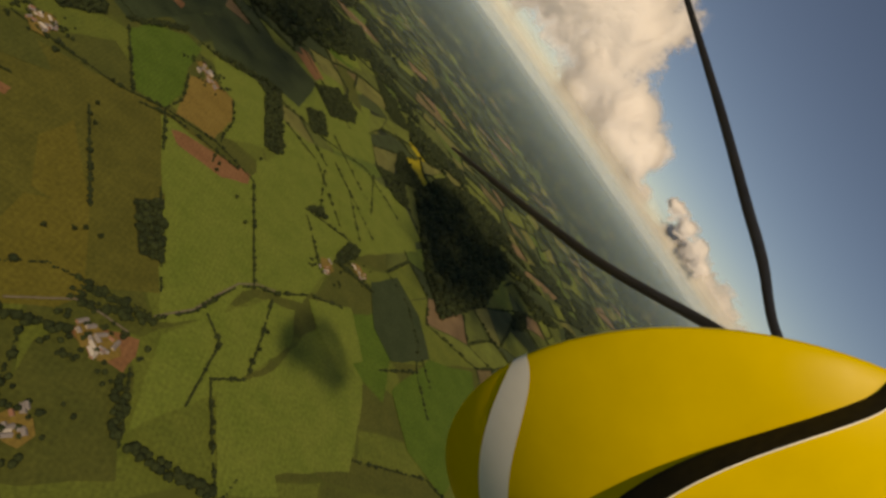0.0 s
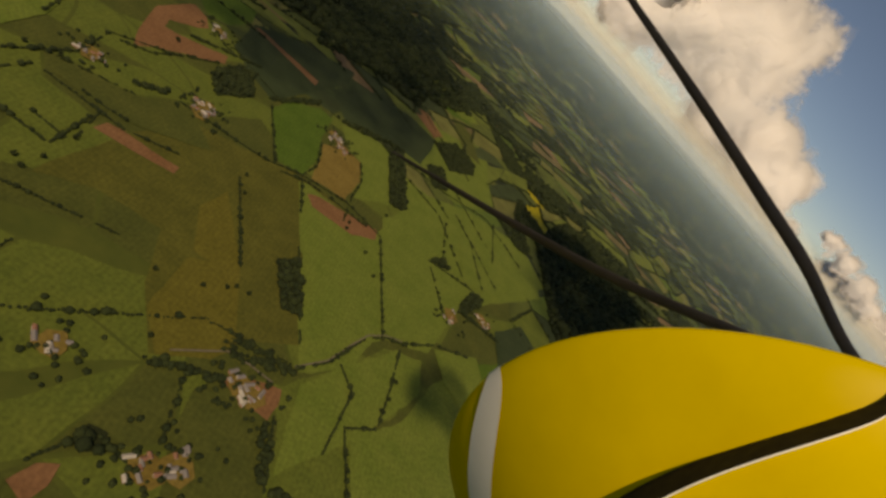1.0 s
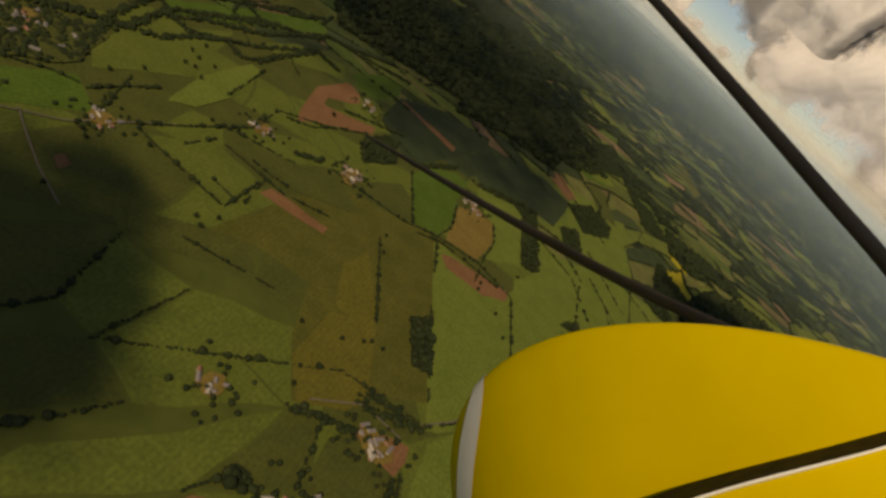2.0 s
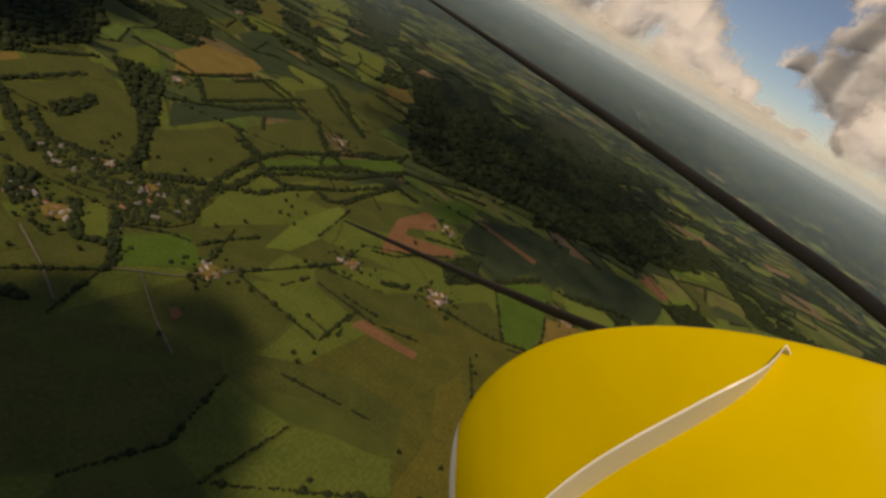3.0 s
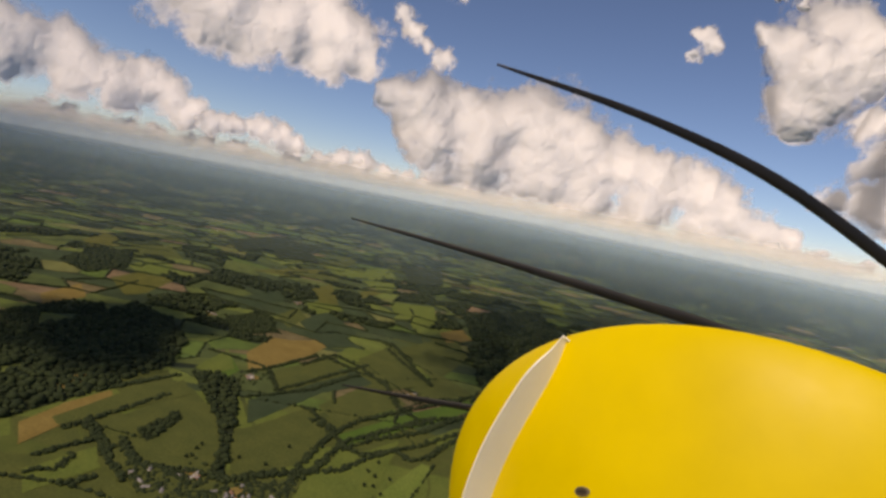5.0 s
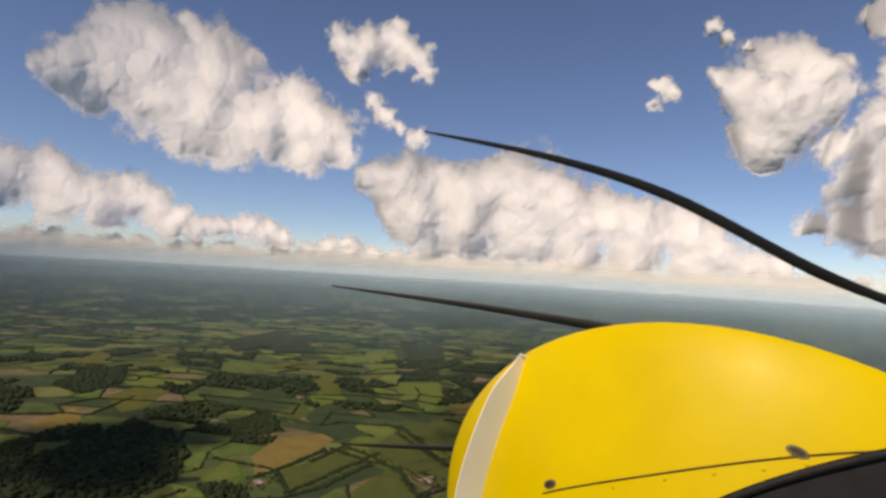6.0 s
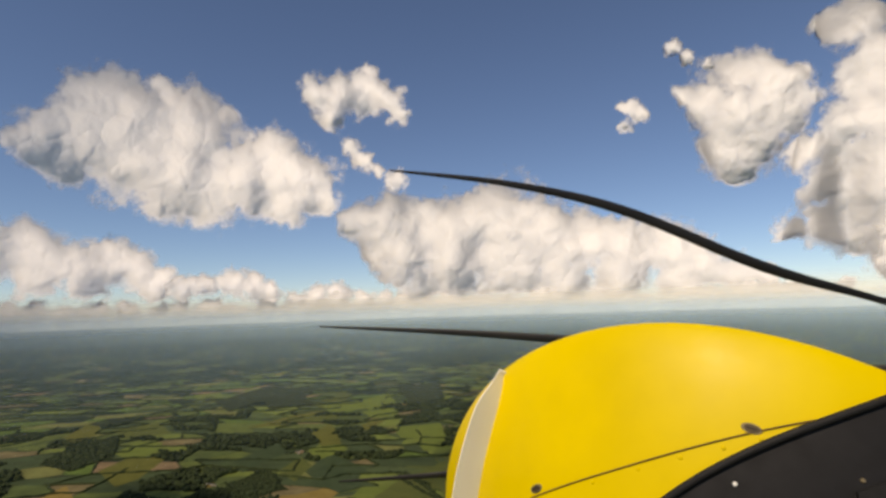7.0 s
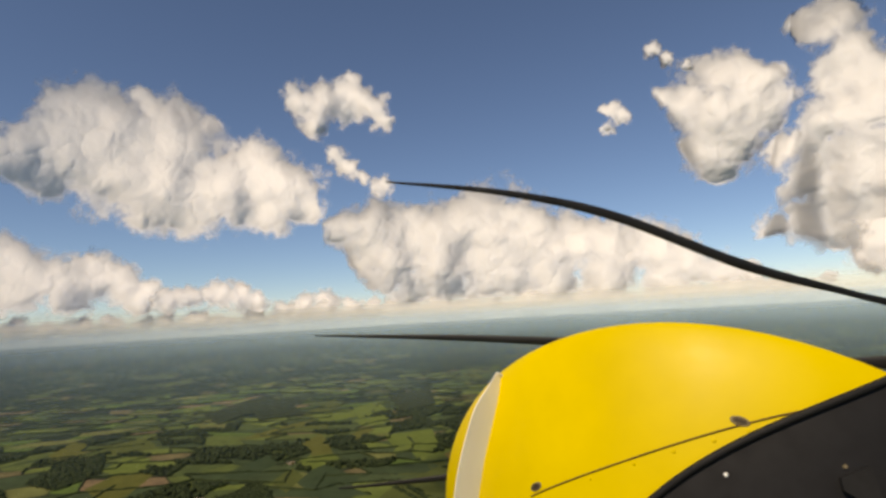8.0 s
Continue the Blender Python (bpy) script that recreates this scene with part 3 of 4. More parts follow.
tree_belt((-764, 912), (-828, 1023), (-892, 1208), (-903, 1367), (-860, 1549), (-779, 1891))
tree_belt((-822, 1181), (-802, 1303), (-740, 1453), (-698, 1797), (-600, 1852), (-433, 1986))
tree_belt((-1201, 1322), (-1202, 1525), (-1201, 1807))
tree_belt((-1057, 1303), (-898, 1249))
tree_belt((-1299, 741), (-1320, 878), (-1345, 1044))
tree_belt((-1181, 810), (-1058, 761), (-996, 811))
tree_belt((-789, 732), (-648, 620))
tree_belt((-841, 684), (-748, 623), (-711, 659))
tree_belt((-889, 875), (-837, 995))
tree_belt((-1375, 1358), (-1365, 1469), (-1380, 1708))
tree_belt((13, 575), (62, 597), (119, 614))
hedgerow((210, 727), (260, 786), (291, 858), (320, 917), (361, 955), (403, 973), (488, 1049), (593, 1097))
hedgerow((400, 951), (401, 831), (395, 731))
hedgerow((332, 680), (369, 578), (399, 507))
hedgerow((-34, 1216), (27, 1258), (115, 1273), (213, 1278))
hedgerow((92, 697), (152, 715), (213, 711))
hedgerow((286, 800), (326, 758), (309, 605))
lane((26, 608), (97, 669), (136, 672), (184, 669))
lane((205, 726), (258, 790), (289, 863), (318, 923), (359, 961), (401, 979))
lane((-648, 620), (-583, 705), (-569, 754), (-519, 894))
lane((-626, 660), (-573, 631), (-510, 599), (-437, 572))
lane((-754, 717), (-698, 666), (-648, 620))
hedgerow((-393, 979), (-340, 981), (-291, 993))
hedgerow((-335, 965), (-310, 856))
hedgerow((-379, 848), (-315, 845))
hedgerow((-472, 871), (-461, 953))
tree_belt((-359, 1111), (-309, 1168))
woodland((-317, 1405), (-295, 1533), (-250, 1515), (-229, 1444), (-270, 1372))
field("meadow", (-580, 935), (-626, 1083), (-636, 1291), (-608, 1298), (-550, 1095), (-548, 985))
hedgerow((-561, 1109), (-584, 1204), (-610, 1312))
tree_belt((-178, 1487), (-89, 1698))
woodland((4, 428), (7, 451), (33, 453), (40, 430), (23, 421))
hedgerow((-20, 382), (15, 441))
hedgerow((23, 445), (74, 434))
tree_belt((210, 582), (237, 507))
field("soil", (-20, 353), (-8, 383), (10, 397), (14, 371), (8, 342))
farmstead((93, 439))
farmstead((138, 631))
farmstead((47, 1549))
field("lush", (774, 953), (941, 1171), (1166, 1287), (1120, 963), (951, 752), (834, 809))
hedgerow((766, 1402), (845, 1338), (880, 1216), (933, 1059))
hedgerow((893, 1227), (875, 1079), (913, 943))
hedgerow((733, 988), (887, 1088))
field("meadow", (490, 1035), (621, 1122), (674, 973), (607, 906), (530, 953))
field("crop", (684, 1292), (793, 1429), (898, 1332), (941, 1171), (773, 1046), (705, 1118))
hedgerow((332, 680), (392, 719))
tree_belt((257, 507), (327, 499), (403, 500))
field("meadow", (345, 677), (403, 723), (465, 632), (510, 549), (403, 500))
hedgerow((144, 2514), (308, 2306), (522, 2118))
hedgerow((261, 1713), (415, 1657), (544, 1425))
hedgerow((453, 1934), (615, 1736), (674, 1698))
hedgerow((661, 1938), (663, 1645))
field("meadow", (518, 1636), (727, 1874), (806, 1675), (663, 1441), (547, 1398))
field("meadow", (1401, 2004), (1599, 2247), (1611, 1955), (1463, 1901))
woodland((308, 3359), (468, 3647), (551, 3143), (432, 3018))
field("dry", (1059, 4803), (1188, 5092), (1318, 4541), (1222, 4272))
field("pasture", (353, 2685), (485, 2676), (565, 2393), (461, 2380))
woodland((601, 3065), (784, 3024), (890, 2790), (740, 2690))
field("soil", (194, 2302), (233, 2356), (337, 2317), (312, 2223))
field("lush", (-126, 2907), (86, 2982), (339, 2882), (487, 2790), (362, 2680), (131, 2734))
field("pasture", (-1118, 714), (-1156, 795), (-1046, 760), (-1025, 700))
tree_belt((-1075, 627), (-1065, 690))
tree_belt((-1163, 750), (-1021, 715))
tree_belt((-1218, 637), (-1214, 767))
lane((-804, 563), (-697, 533), (-619, 503))
tree_belt((-676, 423), (-662, 462), (-634, 478))
hedgerow((-305, 688), (-224, 713), (-143, 738))
field("dry", (-3645, 2026), (-3910, 2328), (-3736, 2323), (-3475, 2117), (-3422, 1956))
woodland((-3103, 1618), (-3362, 1955), (-3339, 2177), (-2882, 1852), (-2802, 1596))
field("dry", (-2679, 1647), (-2798, 1908), (-2576, 1921), (-2375, 1641), (-2357, 1526))
field("sward", (-2946, 1890), (-3080, 2121), (-2923, 2159), (-2681, 1960), (-2782, 1852))
field("stubble", (-2456, 1230), (-2587, 1458), (-2370, 1367), (-2303, 1169))
field("pasture", (-1560, 986), (-1639, 1138), (-1507, 1139), (-1472, 985))
field("stubble", (-1605, 858), (-1576, 947), (-1507, 926), (-1510, 826))
tree_belt((-1514, 808), (-1460, 946), (-1456, 1153))
field("pasture", (-1366, 745), (-1417, 953), (-1413, 1142), (-1316, 1093), (-1309, 920), (-1319, 735))
field("sward", (-1487, 1235), (-1584, 1447), (-1415, 1336), (-1416, 1225))
field("crop", (-1757, 1999), (-1865, 2315), (-1519, 2133), (-1423, 1865), (-1586, 1897))
field("pasture", (-1273, 1836), (-1307, 2123), (-933, 1836), (-1003, 1637), (-1144, 1679))
field("pasture", (-1273, 2121), (-1248, 2612), (-1020, 2326), (-941, 1891))
field("stubble", (-1331, 2600), (-1297, 2798), (-1161, 2648), (-1204, 2447))
woodland((-1395, 3422), (-1269, 3968), (-975, 3522), (-1015, 2938), (-1221, 2981))
woodland((-3750, 3343), (-3874, 4120), (-3474, 4008), (-3408, 3278))
woodland((-3436, 3363), (-3708, 4181), (-3411, 4093), (-3137, 3382))
field("dry", (-2749, 2592), (-2776, 3021), (-2694, 3289), (-2552, 2796))
field("dry", (-2254, 2616), (-2332, 2884), (-2157, 2740), (-2096, 2497))
field("dry", (-2110, 2878), (-2143, 3133), (-2039, 3059), (-1993, 2790))
field("crop", (-2206, 2011), (-2286, 2394), (-2086, 2245), (-2016, 1887))
field("pasture", (-1874, 1967), (-1953, 2195), (-1791, 2090), (-1694, 1866))
woodland((-1917, 1712), (-1953, 1969), (-1766, 1866), (-1674, 1718), (-1719, 1582))
field("sward", (-1997, 2282), (-2049, 2566), (-1818, 2399), (-1826, 2188))
field("sward", (-1618, 2717), (-1646, 2946), (-1436, 2741), (-1429, 2495))
field("sward", (-1518, 4615), (-1311, 4636), (-1078, 4085), (-1301, 4179))
field("pasture", (-2926, 3417), (-3162, 4123), (-2862, 3835), (-2694, 3289))
field("sward", (-2690, 3697), (-2670, 4071), (-2340, 3688), (-2378, 3371))
woodland((-2701, 4294), (-2605, 4863), (-2084, 3976), (-2205, 3650))
woodland((-3940, 7485), (-4257, 10444), (-3319, 8763), (-3081, 6250))
woodland((-2507, 9409), (-1940, 11602), (-849, 9869), (-1300, 7438))
woodland((-1029, 4378), (-674, 4929), (-203, 4509), (-573, 3617))
field("sward", (-1040, 2832), (-920, 3156), (-756, 2995), (-893, 2655))
tree_belt((-1334, 1575), (-1346, 1779), (-1206, 1754), (-995, 1660))
tree_belt((-1335, 2160), (-933, 1836))
field("sward", (-2874, 3447), (-2697, 3712), (-2429, 3414), (-2565, 3200))
field("sward", (-2378, 3309), (-2253, 3516), (-2042, 3257), (-2169, 3114))
field("dry", (-2181, 2573), (-2098, 2673), (-1924, 2477), (-1999, 2405))
field("sward", (-1890, 2921), (-1680, 3140), (-1470, 2814), (-1685, 2691))
field("crop", (-1685, 1993), (-1583, 2102), (-1381, 1930), (-1424, 1822), (-1621, 1884))
woodland((-1960, 1740), (-1857, 1896), (-1648, 1780), (-1769, 1629))
woodland((-3568, 3554), (-3353, 3797), (-2911, 3426), (-3111, 3158))
field("sward", (-4338, 3501), (-4215, 3707), (-3982, 3504), (-4111, 3348))
field("pasture", (-2759, 2961), (-2490, 3167), (-2385, 3035), (-2613, 2857))
field("pasture", (-3560, 2266), (-3477, 2545), (-3081, 2334), (-3236, 2148))
farmstead((9, 1573))
farmstead((-249, 1223))
farmstead((165, 623))
farmstead((-402, 1593))
farmstead((671, 3187))
farmstead((-922, 1680))
farmstead((-572, 770))
farmstead((-897, 619))
farmstead((-955, 823))
farmstead((-449, 1091))
farmstead((-1328, 1330))
farmstead((-2019, 2259))
farmstead((-819, 637))
farmstead((520, 1200))
farmstead((631, 1291))
farmstead((-1990, 1696))
farmstead((125, 461))
tree_belt((-1157, 781), (-1053, 779), (-953, 836), (-904, 874))
tree_belt((-890, 863), (-799, 1040), (-842, 1214), (-819, 1339), (-757, 1562))
tree_belt((-831, 1201), (-764, 1196), (-701, 1351), (-646, 1617))
hedgerow((-755, 708), (-696, 779), (-657, 803))
tree_belt((-1300, 788), (-1210, 766), (-1127, 746))
hedgerow((211, 615), (247, 496))
hedgerow((218, 588), (234, 503))
field("meadow", (-253, 3172), (-107, 3267), (88, 3163), (299, 3206), (523, 2901), (415, 2758), (218, 2888), (40, 2980), (-144, 3075))
tree_belt((-790, 992), (-801, 1081), (-826, 1161), (-846, 1218), (-819, 1339), (-788, 1540), (-687, 1715))
tree_belt((-795, 1035), (-752, 1091), (-750, 1178), (-727, 1301), (-671, 1274), (-643, 1325), (-647, 1492), (-640, 1629), (-549, 1629))
tree_belt((-1004, 1256), (-932, 1241), (-857, 1218))
tree_belt((-1344, 1420), (-1183, 1311), (-1149, 1416), (-1158, 1630), (-1142, 1683))
tree_belt((-1358, 1724), (-1164, 1702), (-1056, 1705), (-891, 1554), (-804, 1531))
tree_belt((-1298, 2066), (-1072, 1921), (-931, 1841))
tree_belt((-1321, 809), (-1206, 776), (-1139, 752))
tree_belt((-1514, 807), (-1455, 854), (-1467, 934), (-1463, 1100))
tree_belt((-1162, 596), (-1138, 647), (-1177, 699))
hedgerow((-644, 805), (-633, 889), (-613, 957))
tree_belt((112, 669), (161, 695), (202, 709))
hedgerow((87, 707), (141, 713), (201, 716))
village(((-1078, 755), (-1027, 802), (-932, 821), (-877, 845), (-800, 984), (-767, 966), (-734, 887), (-708, 848), (-713, 793), (-748, 727), (-805, 734), (-849, 752), (-885, 717), (-934, 700), (-995, 718)),
        ((-1035, 740), (-1021, 774), (-993, 733), (-968, 729), (-935, 743), (-834, 819), (-797, 784), (-797, 812), (-805, 855), (-750, 840), (-771, 889), (-867, 816), (-795, 749), (-748, 787)))
farmstead((-89, 514))
farmstead((-836, 848))
farmstead((-240, 1184))


def build_patchwork():
    """The country beyond: a weave of small fields, hedges and woods."""
    rng = random.Random(5)
    size, lean = 135.0, 0.5
    c, s = math.cos(lean), math.sin(lean)
    half = 52

    def knot(i, j):
        r = random.Random(i * 1009 + j * 7919)
        u, v = (i + 0.45 * (j % 2) + r.uniform(-0.42, 0.42)) * size * 1.2, (j + r.uniform(-0.42, 0.42)) * size * 0.95
        x, y = u * c - v * s, u * s + v * c
        w = Vector((x / 1500, y / 1500, 2))
        return x + 330 * noise.noise(w), y + 330 * noise.noise(w + Vector((7, 7, 7)))

    verts, faces, flat, kinds, woods, hedges, banks = [], [], [], [], [], [], []
    for j in range(-half * 3 // 2, half * 3 // 2):
        i = -half
        while i < half:
            n = rng.choice((1, 1, 1, 2))
            q = [knot(i, j), knot(i + n, j), knot(i + n, j + 1), knot(i, j + 1)]
            i += n
            mx, my = sum(p[0] for p in q) / 4, sum(p[1] for p in q) / 4
            far = math.hypot(mx, my)
            way = math.degrees(math.atan2(mx, my))
            if far > 7000 or far < 120 or not -95 < way < 85:
                continue
            taken = any(inside(mx, my, o) for o in KNOWN)
            wooded = noise.noise((mx / 380, my / 380, 4)) > 0.03 and rng.random() < 0.8

            def at(u, v):
                x = (q[0][0] * (1 - u) + q[1][0] * u) * (1 - v) + (q[3][0] * (1 - u) + q[2][0] * u) * v
                y = (q[0][1] * (1 - u) + q[1][1] * u) * (1 - v) + (q[3][1] * (1 - u) + q[2][1] * u) * v
                w = Vector((x / 130, y / 130, 5))
                return x + 17 * noise.noise(w), y + 17 * noise.noise(w + Vector((3, 9, 1)))

            if wooded and not taken and far > 1700:
                step = 12 if far < 2600 else 20
                if far < 4400:
                    close = [o for o in KNOWN if any(math.hypot(x - mx, y - my) < 260 for x, y in o)]
                    for _ in range(int(n * 145 * 145 / step ** 2)):
                        x, y = at(rng.random(), rng.random())
                        if not any(inside(x, y, o) for o in close):
                            woods.append((x, y, step * rng.uniform(0.45, 0.75)))
                continue
            k0 = len(verts)
            rise = (i * 7 + j * 3) % 23 * 0.006
            cut = 4 if far < FLAT_TO + 1500 else 2
            for a in range(cut + 1):
                for b in range(cut + 1):
                    x, y = at(a / cut, b / cut)
                    x, y = mx + (x - mx) * 0.96, my + (y - my) * 0.96
                    verts.append(land(x, y, (0.1 if far < FLAT_TO else 1.2) + rise)[0]), flat.append((x, y, 0))
            kind = 0 if far > 1700 else rng.choice((1, 1, 2))
            for a in range(cut):
                for b in range(cut):
                    k = k0 + a * (cut + 1) + b
                    faces.append((k, k + cut + 1, k + cut + 2, k + 1)), kinds.append(kind)
            if far >= 2600:
                banks += [(one, two) for one, two in ((q[0], q[1]), (q[0], q[3])) if rng.random() < 0.52]
            else:
                for one, two in ((q[0], q[1]), (q[0], q[3])):
                    hx, hy = (one[0] + two[0]) / 2, (one[1] + two[1]) / 2
                    if rng.random() < (0.2 if far > 1700 else 0.7) or any(inside(hx, hy, o) for o in KNOWN):
                        continue
                    thick = rng.random() < 0.35 and far > 1300
                    for x, y in along((one, two), 4 if far < 2600 else 8):
                        if rng.random() < 0.85:
                            hedges.append((x + rng.uniform(-2, 2), y + rng.uniform(-2, 2), rng.uniform(1.5, 2.8) if rng.random() < 0.85 and not thick else rng.uniform(3.5, 7)))
    tops, sides = [], []
    for one, two in banks:
        n = max(2, int(math.hypot(two[0] - one[0], two[1] - one[1]) / 22))
        d = Vector((two[0] - one[0], two[1] - one[1])).normalized()
        for i in range(n + 1):
            x, y = one[0] + (two[0] - one[0]) * i / n, one[1] + (two[1] - one[1]) * i / n
            wide, tall = rng.uniform(2.5, 8), rng.uniform(4, 9)
            x, y = x + rng.uniform(-5, 5), y + rng.uniform(-5, 5)
            for k, up in ((-1, 0), (-0.6, tall), (0.6, tall), (1, 0)):
                tops.append(land(x - d.y * wide * k, y + d.x * wide * k, 1.4 + up)[0])
            if i:
                a = len(tops) - 8
                sides += [(a + j, a + j + 1, a + j + 5, a + j + 4) for j in range(3)]
    tagged(mesh_object("far_hedges", tops, sides, LEAVES), "dark lines of hedges and trees between far fields", "hedges", kind="stuff")
    ob = mesh_object("distant_fields", verts, faces, PATCHWORK, flat=flat)
    for k in ("pasture", "sward"):
        ob.data.materials.append(GROUND[k])
    ob.data.polygons.foreach_set("material_index", kinds)
    tagged(ob, "patchwork of small green and brown fields in the distance", "fields", kind="stuff")
    tagged(clumps("distant_woods", woods), "scattered dark green woods in the distance", "woodland", kind="stuff")
    tagged(clumps("distant_hedges", hedges), "dark hedges and trees between distant fields", "hedges", kind="stuff")


def first_tree():
    thing = new("tree")
    bm = bmesh.new()
    bmesh.ops.create_cone(bm, cap_ends=True, segments=8, radius1=0.45, radius2=0.22, depth=4, matrix=Matrix.Translation((0, 0, 2)))
    for a in range(4):
        m = Matrix.Translation((0, 0, 3.6)) @ Matrix.Rotation(a * 1.57, 4, "Z") @ Matrix.Rotation(0.7, 4, "X") @ Matrix.Translation((0, 0, 1.4))
        bmesh.ops.create_cone(bm, cap_ends=True, segments=6, radius1=0.2, radius2=0.08, depth=2.8, matrix=m)
    part("trunk", bm, BARK, thing)
    rng = random.Random(2)
    bm = bmesh.new()
    for _ in range(34):
        d = Vector((rng.gauss(0, 1), rng.gauss(0, 1), rng.gauss(0, 0.8))).normalized() * rng.uniform(1.5, 4.2)
        m = Matrix.Translation(Vector((0, 0, 6.6)) + d * Vector((1, 1, 0.8)).length / 1.6) @ Euler((rng.random() * 6, rng.random() * 6, 0)).to_matrix().to_4x4()
        bmesh.ops.create_icosphere(bm, subdivisions=1, radius=rng.uniform(1.0, 1.9), matrix=m)
    for v in bm.verts:
        v.co += noise.noise_vector(v.co * 0.8) * 0.6
    part("crown", bm, LEAVES, thing, smooth=True)
    return tagged(thing, "single dark green broadleaf tree standing in a field", "tree", "field trees")


TREES = []


def single_trees(*places):
    for x, y in places:
        r = random.Random(int(x * 3 + y))
        p, k = land(x, y)
        m = Matrix.Translation(p) @ Matrix.Rotation(r.uniform(0, 6), 4, "Z")
        if not TREES:
            TREES.append(first_tree())
            TREES[0].matrix_basis = m
        else:
            copy_thing(TREES[0], m)


single_trees((-760, 491), (-758, 519), (-811, 509), (-829, 568), (-795, 582), (-766, 584), (-711, 604), (-695, 653), (-680, 885), (-670, 962), (-1040, 904), (-1019, 875), (-1049, 926), (-1022, 863), (-884, 975), (-911, 1080), (-946, 950), (-704, 1141), (-678, 1134), (-671, 1082))
single_trees((-620, 1078), (-644, 1151), (-712, 1197), (-653, 1094), (-558, 717), (-572, 718), (-541, 708), (-308, 730), (-481, 581), (-491, 798), (-505, 984), (-416, 1380), (1, 753), (34, 784), (46, 799), (70, 803), (-8, 608), (-80, 1103), (-57, 1044), (168, 1232))
single_trees((169, 1202), (250, 1394), (-305, 774), (-310, 856), (-70, 720), (-328, 741), (-461, 1020), (-421, 1382), (-95, 1206), (279, 1109), (237, 1169), (348, 631), (360, 605), (368, 568), (392, 763), (402, 800), (409, 853), (878, 1157))
build_patchwork()


# ---- the air ----
def build_haze():
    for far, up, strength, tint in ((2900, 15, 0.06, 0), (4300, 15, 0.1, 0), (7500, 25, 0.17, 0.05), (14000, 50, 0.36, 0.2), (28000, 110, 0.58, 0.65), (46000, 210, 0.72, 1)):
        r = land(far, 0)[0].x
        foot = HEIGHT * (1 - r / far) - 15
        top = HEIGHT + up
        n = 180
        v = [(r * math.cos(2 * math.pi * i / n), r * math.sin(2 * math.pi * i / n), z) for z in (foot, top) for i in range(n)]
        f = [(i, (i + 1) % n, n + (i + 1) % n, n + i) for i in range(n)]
        # haze put into each ring's colour: bluish near, paler and creamier far out
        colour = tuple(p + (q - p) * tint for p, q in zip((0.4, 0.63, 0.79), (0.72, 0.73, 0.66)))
        ob = mesh_object("haze", v, f, haze_material("painted_haze", foot, top, strength, colour), smooth=True)
        tagged(ob, "see-through tinted ring painting haze over the distant country", "haze", kind="stuff")


build_haze()


# ---- clouds ----
HEAP, TORN, SHRED = "white heaped cumulus cloud with grey hollows", "ragged white cloud with torn edges", "thin torn shred of white cloud"
DOME, PUFF = (0.74, 0.85), 0.105


def puffs(p):
    """Cauliflower relief: round puffs with creases between them, in three sizes; about 0 to 1."""
    k, total = 1.0, 0.0
    p = p * 0.8 + 0.3 * noise.turbulence_vector(p * 1.3, 2, False)
    for _ in range(3):
        near = noise.voronoi(p)[0]
        total += k * max(0.0, 1 - 1.1 * near[0] * near[0] - 0.2 * math.exp(-5 * (near[1] - near[0])))
        p = p * 2.1 + Vector((3.1, 1.7, 5.3))
        k *= 0.4
    return total / 1.56


